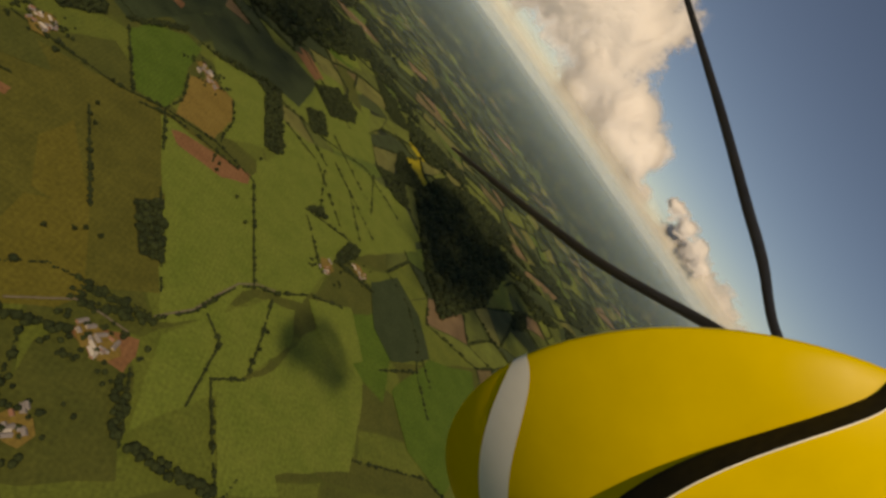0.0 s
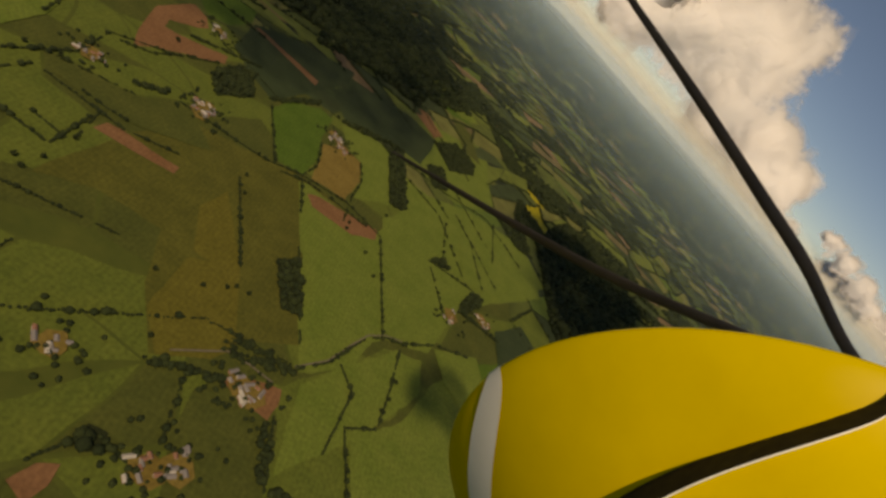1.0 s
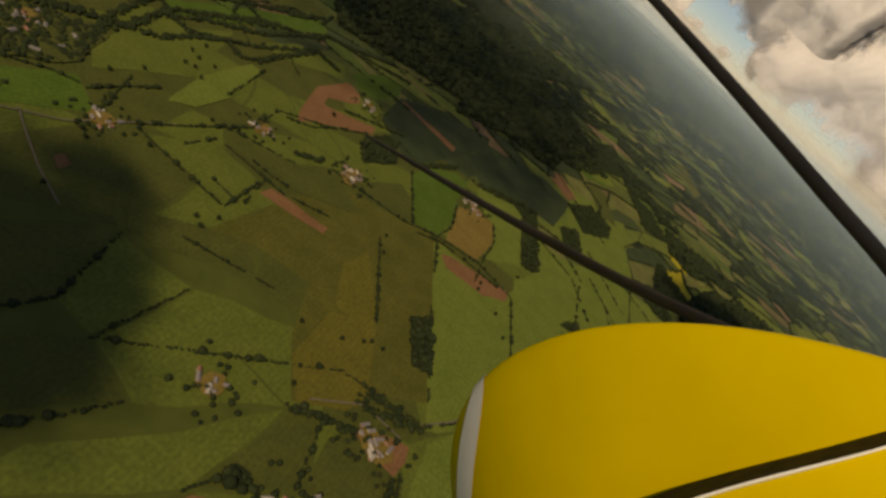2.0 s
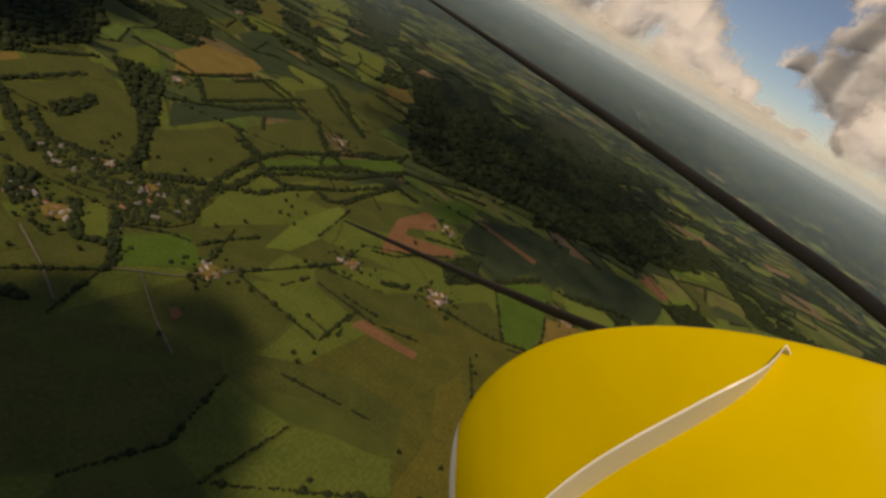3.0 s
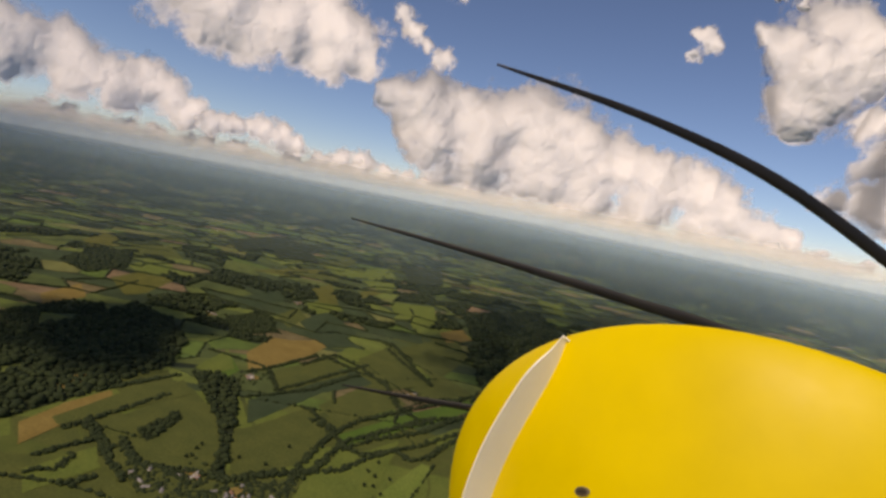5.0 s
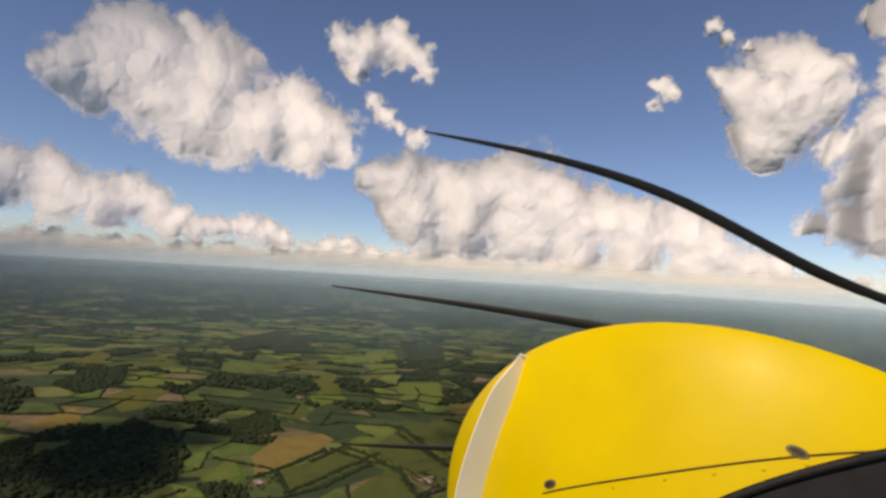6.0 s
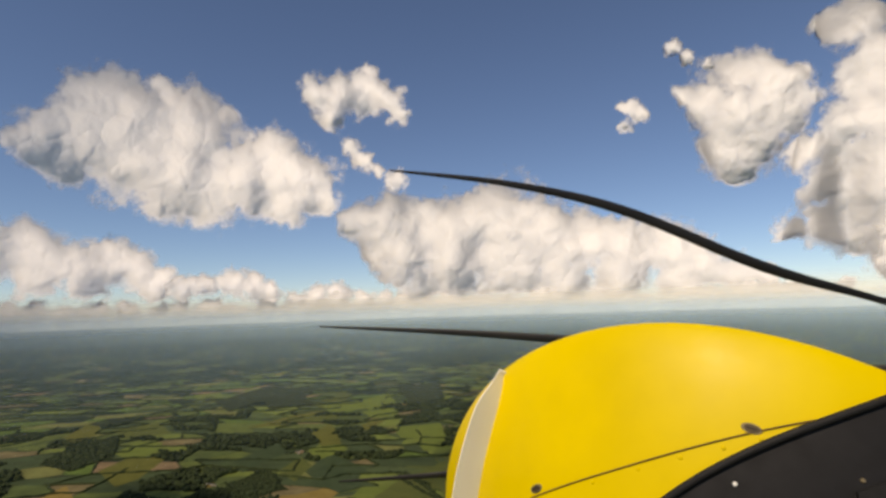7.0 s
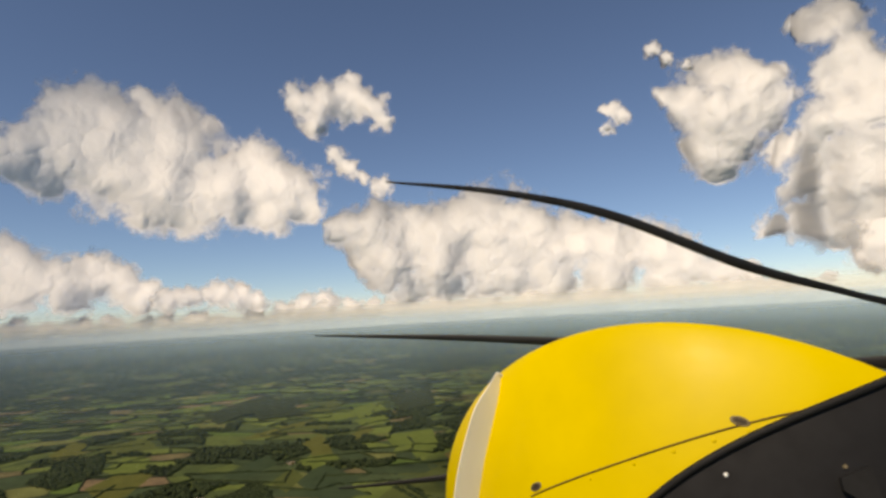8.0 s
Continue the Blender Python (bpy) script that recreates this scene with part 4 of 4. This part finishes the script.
def cloud(seed, label, ragged, away, lean, *lobes):
    """A heap of vapour. Lobes: heading, climb and radius in degrees as seen from the eye; away: metres off at its start; lean: metres further off for each degree of climb, below zero where its base is seen."""
    heading = sum(l[0] for l in lobes) / len(lobes)
    a = radians(heading)
    unit = sorted(l[2] for l in lobes)[len(lobes) // 2]
    step = max(0.16, unit / 13)
    lo_h, hi_h = min(h - 1.6 * r for h, c, r in lobes), max(h + 1.6 * r for h, c, r in lobes)
    lo_c, hi_c = min(c - 1.6 * r for h, c, r in lobes), max(c + 1.6 * r for h, c, r in lobes)
    wide, high = int((hi_h - lo_h) / step) + 2, int((hi_c - lo_c) / step) + 2
    hs, cs = np.meshgrid(lo_h + step * np.arange(wide), lo_c + step * np.arange(high), indexing="ij")
    body, bulge = np.zeros(hs.shape), np.zeros(hs.shape)
    shift = np.array([[[noise.turbulence_vector(Vector((h / unit * 0.7, c / unit * 0.7, seed * 1.7)), 3, False)[k] for k in (0, 1)]
                       for h, c in zip(row, line)] for row, line in zip(hs, cs)]) * unit * 0.45 * ragged
    for h, c, r in lobes:
        d = np.hypot((hs + shift[:, :, 0] - h) * np.cos(np.radians(c)), cs + shift[:, :, 1] - c) / (r * 1.2)
        body += np.exp(6 * (1 - d))
        bulge += np.exp(5 * np.sqrt(np.clip(1 - d * d, 0, 1)) * r / unit)
    body, bulge = np.log(body + 1e-9) / 6, np.log(bulge / len(lobes)) / 5
    base, crest = (np.array([pick(c[b > 0.1]) if (b > 0.1).any() else np.nan for c, b in zip(cs, body)]) for pick in (np.min, np.max))
    known = np.flatnonzero(~np.isnan(base))
    window = np.hanning(2 * int(unit / step) + 3)
    base, crest = (np.convolve(np.pad(np.interp(np.arange(wide), known, e[known]), len(window) // 2, "edge"), window / window.sum(), "valid") for e in (base, crest))
    up = np.clip((cs - base[:, None]) / np.maximum(crest - base, unit)[:, None], -0.1, 1.1)
    dome = -(up - DOME[0]) ** 2 * np.maximum(crest - base, unit)[:, None] / unit * DOME[1]     # its crown faces up, its base down
    place = {}
    verts, thick, risen, faces = [], [], [], []
    metre = away * radians(unit)

    def point(i, j):
        if (i, j) not in place:
            h, c = radians(hs[i, j] - heading), radians(cs[i, j])
            q = Vector((hs[i, j] / unit * 1.1, cs[i, j] / unit * 1.1, seed * 3.3))
            swell = puffs(q)
            hollow = noise.noise(q * 0.45) + 0.3 * noise.noise(q * 0.9 + Vector((9, 2, 4)))
            rise = max(0.0, bulge[i, j]) * 0.35 + dome[i, j] + hollow * 0.4 + (swell - 0.5) * PUFF
            d = away + lean * cs[i, j] - metre * 0.04 * rise
            place[i, j] = len(verts)
            verts.append(Vector((d * math.cos(c) * math.sin(h), d * math.cos(c) * math.cos(h) - away, d * math.sin(c))))
            thick.append(body[i, j] + (swell - 0.5) * 0.55 * ragged - (0.12 if label == SHRED else 0)), risen.append(metre * rise)
        return place[i, j]

    for i in range(wide - 1):
        for j in range(high - 1):
            if body[i:i + 2, j:j + 2].max() > -0.32:
                faces.append([point(i, j), point(i + 1, j), point(i + 1, j + 1), point(i, j + 1)])
    thing = mesh_object("cloud", verts, faces, CLOUD, smooth=True)
    thing.data.attributes.new("body", "FLOAT", "POINT").data.foreach_set("value", thick)
    thing.data.attributes.new("swelling", "FLOAT", "POINT").data.foreach_set("value", risen)
    thing.matrix_basis = Matrix.Translation((away * math.sin(a), away * math.cos(a), HEIGHT)) @ Matrix.Rotation(-a, 4, "Z")
    return tagged(thing, label, "cloud", "clouds")


def shade_cloud(seed, x, y, radius, dense=1.0, height=2600.0):
    """An unseen broad flat-based cloud, added high above and behind to lay shade on the fields about x, y."""
    back = height / math.tan(radians(SUN_CLIMB))
    cx, cy = x + back * math.sin(radians(SUN_HEADING)), y + back * math.cos(radians(SUN_HEADING))
    n, verts, thick, faces = 36, [], [], []
    for i in range(n + 1):
        for j in range(n + 1):
            u, v = (2 * i / n - 1) * 1.5, (2 * j / n - 1) * 1.5
            w = noise.turbulence_vector(Vector((u * 1.3, v * 1.3, seed)), 3, False)
            d = math.hypot(u + 0.35 * w.x, v + 0.35 * w.y)
            body = min((1 - d) * 0.9, dense)
            verts.append((cx + u * radius, cy + v * radius, height + 60 * max(0.0, body) * (1 + w.z)))
            thick.append(body)
    for i in range(n):
        for j in range(n):
            k = i * (n + 1) + j
            if max(thick[k], thick[k + 1], thick[k + n + 1], thick[k + n + 2]) > -0.4:
                faces.append((k, k + n + 1, k + n + 2, k + 1))
    thing = mesh_object("cloud", verts, faces, CLOUD, smooth=True)
    thing.data.attributes.new("body", "FLOAT", "POINT").data.foreach_set("value", thick)
    thing.data.attributes.new("swelling", "FLOAT", "POINT").data.foreach_set("value", [0.0] * len(thick))
    return tagged(thing, "unseen broad white cloud added above to shade the fields", "cloud", "clouds")


# out of view, each set sunward of a patch of land to darken
shade_cloud(2.3, -440, 410, 300)
shade_cloud(5.1, -1960, 1240, 420, 0.4)
shade_cloud(8.7, -430, 2600, 900, 0.18)
shade_cloud(3.9, 1260, 2080, 560, 0.3)
shade_cloud(6.4, 539, 906, 110, 0.16)
cloud(1, HEAP, 1, 4450, 22, (-54.3, 20.7, 0.7), (-53.4, 19.8, 0.8), (-60.3, 19.1, 1.7), (-57.7, 19.3, 1.9), (-62.2, 15.6, 2.2), (-63.9, 14.4, 1.4), (-59.3, 15.7, 3.0), (-55.8, 16.6, 3.1), (-52.0, 17.0, 3.0), (-53.4, 12.9, 3.2), (-57.1, 13.1, 2.6), (-50.0, 11.5, 2.8), (-46.5, 12.7, 3.1), (-44.3, 14.7, 2.7), (-41.1, 12.9, 2.6), (-51.1, 19.4, 1.2), (-49.3, 18.6, 1.0), (-61.7, 12.6, 1.2), (-43.3, 10.7, 2.0), (-39.4, 10.7, 1.6), (-53.4, 10.1, 1.5))
cloud(2, TORN, 1.0, 4450, 20, (-39.9, 21.5, 1.4), (-37.6, 21.1, 1.6), (-35.0, 22.2, 1.1), (-34.4, 23.5, 0.7), (-32.4, 20.7, 1.3), (-31.6, 19.3, 0.9), (-38.8, 18.7, 1.0), (-35.9, 20.7, 1.3), (-33.9, 21.2, 1.3))
cloud(3, SHRED, 1.2, 4500, 14, (-36.6, 16.3, 0.9), (-35.4, 14.9, 1.0), (-32.0, 13.0, 1.1), (-33.7, 13.8, 0.7))
cloud(4, HEAP, 1, 4680, -9, (-35.5, 9.3, 1.5), (-32.7, 9.3, 2.1), (-29.2, 8.4, 2.4), (-25.2, 8.2, 3.0), (-20.6, 8.9, 3.3), (-16.7, 7.3, 2.7), (-12.9, 5.9, 2.6), (-8.7, 5.4, 2.6), (-5.2, 4.9, 2.5), (-2.4, 3.2, 1.9), (-0.2, 2.0, 1.5), (2.4, 1.9, 1.1), (4.9, 1.2, 0.7), (7.7, 1.1, 0.7), (-31.1, 5.0, 2.4), (-26.5, 4.3, 3.0), (-20.8, 4.1, 3.3), (-15.3, 2.7, 2.6), (-10.0, 1.9, 2.3), (-4.9, 1.7, 1.9), (-34.0, 5.6, 1.1), (-36.9, 8.9, 1.1), (-30.0, 2.4, 1.6), (-33.4, 7.2, 1.7), (-33.0, 3.2, 0.7), (-26.6, 2.0, 1.8), (-18.1, 1.2, 1.5), (-10.0, 0.9, 1.4))
cloud(5, HEAP, 1, 4600, 20, (-67.7, 6.2, 2.1), (-65.6, 5.8, 2.1), (-63.8, 5.9, 1.9), (-61.8, 4.8, 1.7), (-59.8, 4.4, 1.8), (-57.7, 4.9, 1.7), (-55.8, 4.4, 1.6), (-63.3, 3.6, 1.5), (-59.8, 2.9, 1.3), (-54.2, 3.1, 1.2), (-68.6, 4.0, 1.8))
cloud(6, HEAP, 1, 4600, 20, (-50.4, 2.8, 1.1), (-47.9, 3.0, 1.2), (-45.9, 2.6, 1.3), (-44.3, 2.2, 0.9), (-52.3, 2.6, 0.9))
cloud(7, HEAP, 1, 4640, 15, (-40.1, 1.5, 1.1), (-37.9, 1.6, 1.2), (-35.7, 1.1, 0.9), (-33.4, 1.1, 0.8), (-42.2, 1.3, 0.8))
cloud(8, TORN, 1.1, 4640, -3, (-1.8, 18.2, 1.6), (-3.7, 18.8, 1.0), (1.2, 19.9, 2.0), (3.8, 18.4, 2.3), (0.9, 16.5, 2.6), (4.9, 16.2, 2.0), (0.2, 13.7, 1.9), (2.5, 13.3, 2.1), (1.0, 11.5, 1.2), (5.5, 18.5, 1.2))
cloud(14, SHRED, 1.2, 4640, -3, (-3.9, 23.0, 0.7), (-2.7, 22.0, 0.6), (-1.1, 21.1, 0.5))
cloud(9, HEAP, 1.2, 4680, -10, (10.7, 21.6, 1.8), (8.8, 22.1, 1.0), (11.1, 18.0, 2.1), (9.6, 17.0, 1.3), (10.3, 14.2, 2.1), (6.2, 12.2, 1.4), (8.9, 10.8, 2.0), (7.2, 9.2, 1.7), (9.3, 7.5, 2.2), (4.5, 6.1, 1.1), (6.9, 5.4, 1.6), (9.5, 4.7, 1.8), (10.4, 2.3, 0.9), (13.1, 16.1, 2.7), (12.4, 9.7, 3.2), (12.0, 5.3, 2.3))
cloud(10, SHRED, 1.2, 4500, 4, (-8.4, 18.5, 0.8), (-7.4, 17.7, 0.9), (-8.8, 16.7, 0.6))
cloud(11, HEAP, 1, 4640, 0, (12.3, 3.9, 2.8), (15.0, 5.9, 3.0), (18.1, 7.6, 4.1), (21.0, 9.7, 4.0), (24.5, 10.0, 2.8), (23.1, 6.0, 3.7), (28.9, 5.2, 2.3), (31.0, 1.7, 3.1), (24.6, 2.0, 2.8), (32.5, 3.5, 1.8), (35.5, 0.2, 1.7), (38.4, -0.5, 1.4), (40.7, -0.7, 1.7), (43.7, -0.9, 1.5), (39.4, -2.0, 1.8), (45.4, -1.7, 1.3))
cloud(15, SHRED, 1.2, 4600, -6, (38.9, 3.0, 0.9), (40.9, 2.9, 1.1), (43.1, 2.4, 1.2), (44.7, 1.8, 0.9))
cloud(12, HEAP, 1, 4640, 6, (43.2, -0.2, 2.0), (46.5, 0.0, 2.3), (41.2, 0.6, 1.4), (48.7, -0.3, 1.7), (52.3, 0.0, 2.0))
for i, heading in enumerate(range(-80, 8, 8)):
    r = random.Random(i)
    cloud(40 + i, "low band of hazy white cloud near the horizon", 0.8, 4650, 8,
          *[(heading + 1.35 * k + r.uniform(-0.5, 0.5), r.uniform(0.2, 0.7), r.uniform(0.45, 1.0)) for k in range(6)])


# ---- the nose ----
nose = new("aircraft_nose")
E1 = AXIS.cross(Vector((0, 1, 0))).normalized()
E2 = AXIS.cross(E1)
FRAME = Matrix((E1, E2, AXIS)).transposed()
nose.matrix_basis = Matrix.Translation(PIVOT) @ (LEVEL @ FRAME).to_4x4()
tagged(nose, "yellow engine cowling with white stripe, black glareshield and propeller", "aircraft")
BACK, FRONT, GIRTH = 0.386, 0.20, 0.609
BACK_CURVE, FRONT_CURVE = 1.216, 1.5


def skin(h, v, off=0.0):
    """A place on the cowling: h along the axle, v degrees round it."""
    k, q = (FRONT, FRONT_CURVE) if h > 0 else (BACK, BACK_CURVE)
    r = GIRTH * max(0.0, 1 - (abs(h) / k) ** q) ** (1 / q)
    n = Vector((max(r, 1e-6) ** (q - 1) / GIRTH ** q, 0, math.copysign(abs(h) ** (q - 1) / k ** q, h))).normalized()
    a = radians(v)
    r, z = r + n.x * off, h + n.z * off
    return Vector((r * math.cos(a), r * math.sin(a), z))


def heights(lo, hi, n):
    """Steps along the axle, closer together towards the ends and the rim."""
    out = []
    for i in range(n + 1):
        a = math.asin(max(-1, lo)) + (math.asin(min(1, hi)) - math.asin(max(-1, lo))) * i / n
        k = math.copysign(abs(math.sin(a)) ** 1.5, math.sin(a))
        out.append(k * (FRONT if k > 0 else BACK))
    return out


def shell(name, rows, sides, mat, label="", thick=0.0):
    """A curved panel on the cowling: rows along the axle, each with its own span round it; sides(h) gives the two angles."""
    bm = bmesh.new()
    grid = []
    n = 96 if not thick else 24
    for h in rows:
        lo, hi = sides(h)
        grid.append([bm.verts.new(skin(h, lo + (hi - lo) * i / n, thick)) for i in range(n + 1)])
    for one, two in zip(grid, grid[1:]):
        for i in range(n):
            bm.faces.new((one[i], one[i + 1], two[i + 1], two[i]))
    bmesh.ops.remove_doubles(bm, verts=bm.verts[:], dist=1e-5)
    return part(name, bm, mat, nose, label, smooth=True)


shell("cowling", heights(-1, 1, 64), lambda h: (-180, 180), YELLOW, "glossy yellow painted round cowling")


def stripe_edge(v):
    """How far the white paint reaches inwards from the rim."""
    return -0.012 - 0.0275 * math.sqrt(max(0.0, -128.5 - v))


def stripe(turned):
    """A curved white band that starts at the rim and runs inwards."""
    bm = bmesh.new()
    grid = []
    for i in range(61):
        v = -128.5 - 66 * (i / 60) ** 1.5
        lo = stripe_edge(v)
        hi = min(0.012, lo + 0.066)
        grid.append([bm.verts.new(skin(lo + (hi - lo) * k / 10, v + turned, 0.0025)) for k in range(11)])
    for one, two in zip(grid, grid[1:]):
        for k in range(10):
            bm.faces.new((one[k], one[k + 1], two[k + 1], two[k]))
    part("stripe", bm, WHITE, nose, "white painted stripe", smooth=True)


def strake():
    """A thin lip added along the start of the cowling's side: a wedge, white outside for the stripe, black rubber
    inside for the glareshield.
    """
    out = Vector((-0.2, -0.72, -0.66)).normalized() * 0.058
    strips = [[], []]
    for i in range(61):
        v = -127.5 - 62 * (i / 60) ** 1.3
        k = math.sin(min(1.0, 0.02 + i / 12) * math.pi / 2) ** 0.8
        outer, inner = skin(stripe_edge(v), v, -0.003), skin(stripe_edge(v) + 0.014 * k, v, -0.003)
        tip = inner + out * k * (0.85 + 0.6 * i / 60)
        thick = (outer - inner).normalized() * 0.003
        strips[0].append([outer.lerp(tip + thick, w) for w in (0, 0.5, 0.96, 1)] + [tip])
        strips[1].append([inner.lerp(tip, w) for w in (0, 0.5, 0.96, 0.99, 1)])
    for strip, name, mat, label in zip(strips, ("lip", "lip_lining"), (WHITE, RUBBER), ("added white lip standing in for the white stripe", "black back of the added lip, standing in for the glareshield")):
        bm = bmesh.new()
        grid = [[bm.verts.new(p) for p in row] for row in strip]
        for one, two in zip(grid, grid[1:]):
            for j in range(4):
                bm.faces.new((one[j], one[j + 1], two[j + 1], two[j]))
        part(name, bm, mat, nose, label)


strake()
stripe(-61)


def shield_edge(h):
    h = max(0, -h)
    return -63.29 -73.20 * h -487.16 * h * h


shell("glareshield", heights(-0.85, 0.02, 30), lambda h: (shield_edge(h), -8), BLACK, "matt black glareshield", 0.004)


def tube(name, points, radius, mat, parent, label=""):
    cu = bpy.data.curves.new(name, "CURVE")
    cu.dimensions, cu.bevel_depth, cu.bevel_resolution = "3D", radius, 2
    sp = cu.splines.new("POLY")
    sp.points.add(len(points) - 1)
    for p, q in zip(sp.points, points):
        p.co = (*q, 1)
    ob = new(name, cu)
    me = bpy.data.meshes.new_from_object(ob)
    bpy.data.objects.remove(ob)
    me.materials.append(mat)
    ob = new(name, me)
    ob.parent = parent
    if label:
        ob["label"] = label
    return ob


tube("seal", [skin(h, shield_edge(h), 0.006) for h in heights(-0.85, 0.02, 40)], 0.006, RUBBER, nose, "black rubber sealing strip")
SEAM = (0.0084, 0.0422, 0.0588, -0.1474)     # how far along the axle the joint runs, by the angle round it
seam_line = []
for k in range(56):
    v = -126 + k
    seam_line.append(skin(sum(c * ((v + 95) / 30) ** (3 - i) for i, c in enumerate(SEAM)), v, 0.0006))
tube("seam", seam_line, 0.0014, GROOVE, nose, "dark panel joint")


def fastener(h, v):
    """An oval plate along the joint with a rim, a sunk screw head and its slot."""
    out, way = (skin(h, v, 0.02) - skin(h, v)).normalized(), (skin(h, v + 1) - skin(h, v)).normalized()
    face = Matrix.Translation(skin(h, v, 0.001)) @ Matrix((way, out.cross(way), out)).transposed().to_4x4() @ Matrix.Diagonal((1, 0.52, 1, 1))
    bm = bmesh.new()
    bmesh.ops.create_cone(bm, cap_ends=True, segments=24, radius1=0.0138, radius2=0.0125, depth=0.0014, matrix=face)
    screw = part("fastener", bm, STEEL, nose, "worn steel screw fastener")
    bm = bmesh.new()
    bmesh.ops.create_cone(bm, cap_ends=True, segments=20, radius1=0.0105, radius2=0.01, depth=0.0006, matrix=face @ Matrix.Translation((0, 0, 0.0008)))
    part("head", bm, HEAD, screw, "dark recessed screw head")
    bm = bmesh.new()
    bmesh.ops.create_cube(bm, size=1, matrix=face @ Matrix.Translation((0, 0, 0.0012)) @ Matrix.Diagonal((0.013, 0.003, 0.0008, 1)))
    part("slot", bm, RUBBER, screw)


for h, v in ((-0.166, -123.6), (-0.102, -79.9)):
    fastener(h, v)


def rivet(h, v):
    out = (skin(h, v, 0.02) - skin(h, v)).normalized()
    bm = bmesh.new()
    bmesh.ops.create_cone(bm, cap_ends=True, segments=10, radius1=0.0032, radius2=0.002, depth=0.0016,
                          matrix=Matrix.Translation(skin(h, v, 0.0008)) @ out.to_track_quat("Z", "Y").to_matrix().to_4x4())
    part("rivet", bm, YELLOW, nose)


for h, v in ((-0.17, -107.7), (-0.157, -97.5), (-0.142, -89.8), (-0.125, -83.2), (-0.108, -78.3)):
    rivet(h, v)


def shield_screw(h, v, mat, label):
    out = (skin(h, v, 0.02) - skin(h, v)).normalized()
    face = Matrix.Translation(skin(h, v, 0.0052)) @ out.to_track_quat("Z", "Y").to_matrix().to_4x4()
    bm = bmesh.new()
    bmesh.ops.create_cone(bm, cap_ends=True, segments=14, radius1=0.0032, radius2=0.0022, depth=0.0022, matrix=face)
    part("screw", bm, mat, nose, label)


shield_screw(-0.15, -80.4, WHITE, "pale screw head on the glareshield")
shield_screw(-0.106, -65.0, STEEL, "dull steel screw head on the glareshield")
bm = bmesh.new()
one = [skin(h, v, 0.008) for h, v in ((-0.117, -65.3), (-0.097, -62.6))]
two = [skin(h, v, 0.008) for h, v in ((-0.125, -64.3), (-0.125, -58.0))]
low = [bm.verts.new(p) for p in (one[0], one[1], two[1], two[0])]
top = [bm.verts.new(p + (skin(-0.11, -62, 0.01) - skin(-0.11, -62))) for p in (one[0], one[1], two[1], two[0])]
bm.faces.new(top), bm.faces.new(low[::-1])
for i in range(4):
    bm.faces.new((low[i], low[(i + 1) % 4], top[(i + 1) % 4], top[i]))
part("bracket", bm, RUBBER, nose, "black rubber padded bracket on the glareshield")


# propeller: three swept blades at rest
def from_eye(x, y, depth):
    """A place on the nose from where the eye in level flight sees it: x right, y up, at that depth."""
    return FRAME.transposed() @ (Vector((x * depth, y * depth, -depth)) - NOSE)


def blade(points, widths, parent):
    n = 40
    out = from_eye(0, 0, 2) - from_eye(0, 0, 1)
    out.normalize()
    bm = bmesh.new()
    rings = []

    def at(s):
        k = min(int(s), len(points) - 2)
        u = s - k
        p = [points[max(0, min(len(points) - 1, k + d))] for d in (-1, 0, 1, 2)]
        return 0.5 * (2 * p[1] + (p[2] - p[0]) * u + (2 * p[0] - 5 * p[1] + 4 * p[2] - p[3]) * u * u + (3 * p[1] - p[0] - 3 * p[2] + p[3]) * u ** 3)

    for i in range(n + 1):
        s = (len(points) - 1) * i / n
        c = at(s)
        d = (at(min(s + 0.05, len(points) - 1)) - at(max(0, s - 0.05))).normalized()
        side = d.cross(out).normalized()
        w = np.interp(s, range(len(widths)), widths) / 2
        rings.append([bm.verts.new(c + side * w * math.cos(a) + out * w * 0.28 * math.sin(a)) for a in np.linspace(0, 2 * math.pi, 10, endpoint=False)])
    for one, two in zip(rings, rings[1:]):
        for i in range(10):
            bm.faces.new((one[i], one[(i + 1) % 10], two[(i + 1) % 10], two[i]))
    bm.faces.new(rings[0]), bm.faces.new(rings[-1])
    bmesh.ops.recalc_face_normals(bm, faces=bm.faces[:])
    return part("blade", bm, BLADE, parent, smooth=True)


def spot(x, y, depth=1.62):
    return from_eye((x - 784) / 1000, (441 - y) / 1000, depth)


hub_at = spot(1800, 650, 1.25)
bm = bmesh.new()
bmesh.ops.create_uvsphere(bm, u_segments=24, v_segments=16, radius=0.07, matrix=Matrix.Translation(hub_at))
shaft = Vector(hub_at)
bmesh.ops.create_cone(bm, cap_ends=True, segments=24, radius1=0.12, radius2=0.06, depth=shaft.length,
                      matrix=Matrix.Translation(shaft / 2) @ shaft.to_track_quat("Z", "Y").to_matrix().to_4x4())
propeller = part("propeller", bm, BLADE, nose, "black three-bladed propeller with swept blades", smooth=True)
blade([hub_at, spot(1460, 655, 1.42), spot(1170, 614, 1.55), spot(1000, 601, 1.62), spot(800, 588, 1.7), spot(565, 578, 1.8)], (0.04, 0.03, 0.03, 0.026, 0.018, 0.004), propeller)
blade([hub_at, spot(1680, 570, 1.1), spot(1545, 528, 1.05), spot(1350, 472, 1.03), spot(1100, 372, 1.03), spot(900, 326, 1.03), spot(690, 302, 1.03)], (0.03, 0.018, 0.013, 0.02, 0.018, 0.012, 0.003), propeller)
blade([hub_at, spot(1400, 740, 1.5), spot(1000, 815, 1.6), spot(800, 838, 1.65), spot(600, 852, 1.7)], (0.05, 0.045, 0.03, 0.02, 0.005), propeller)
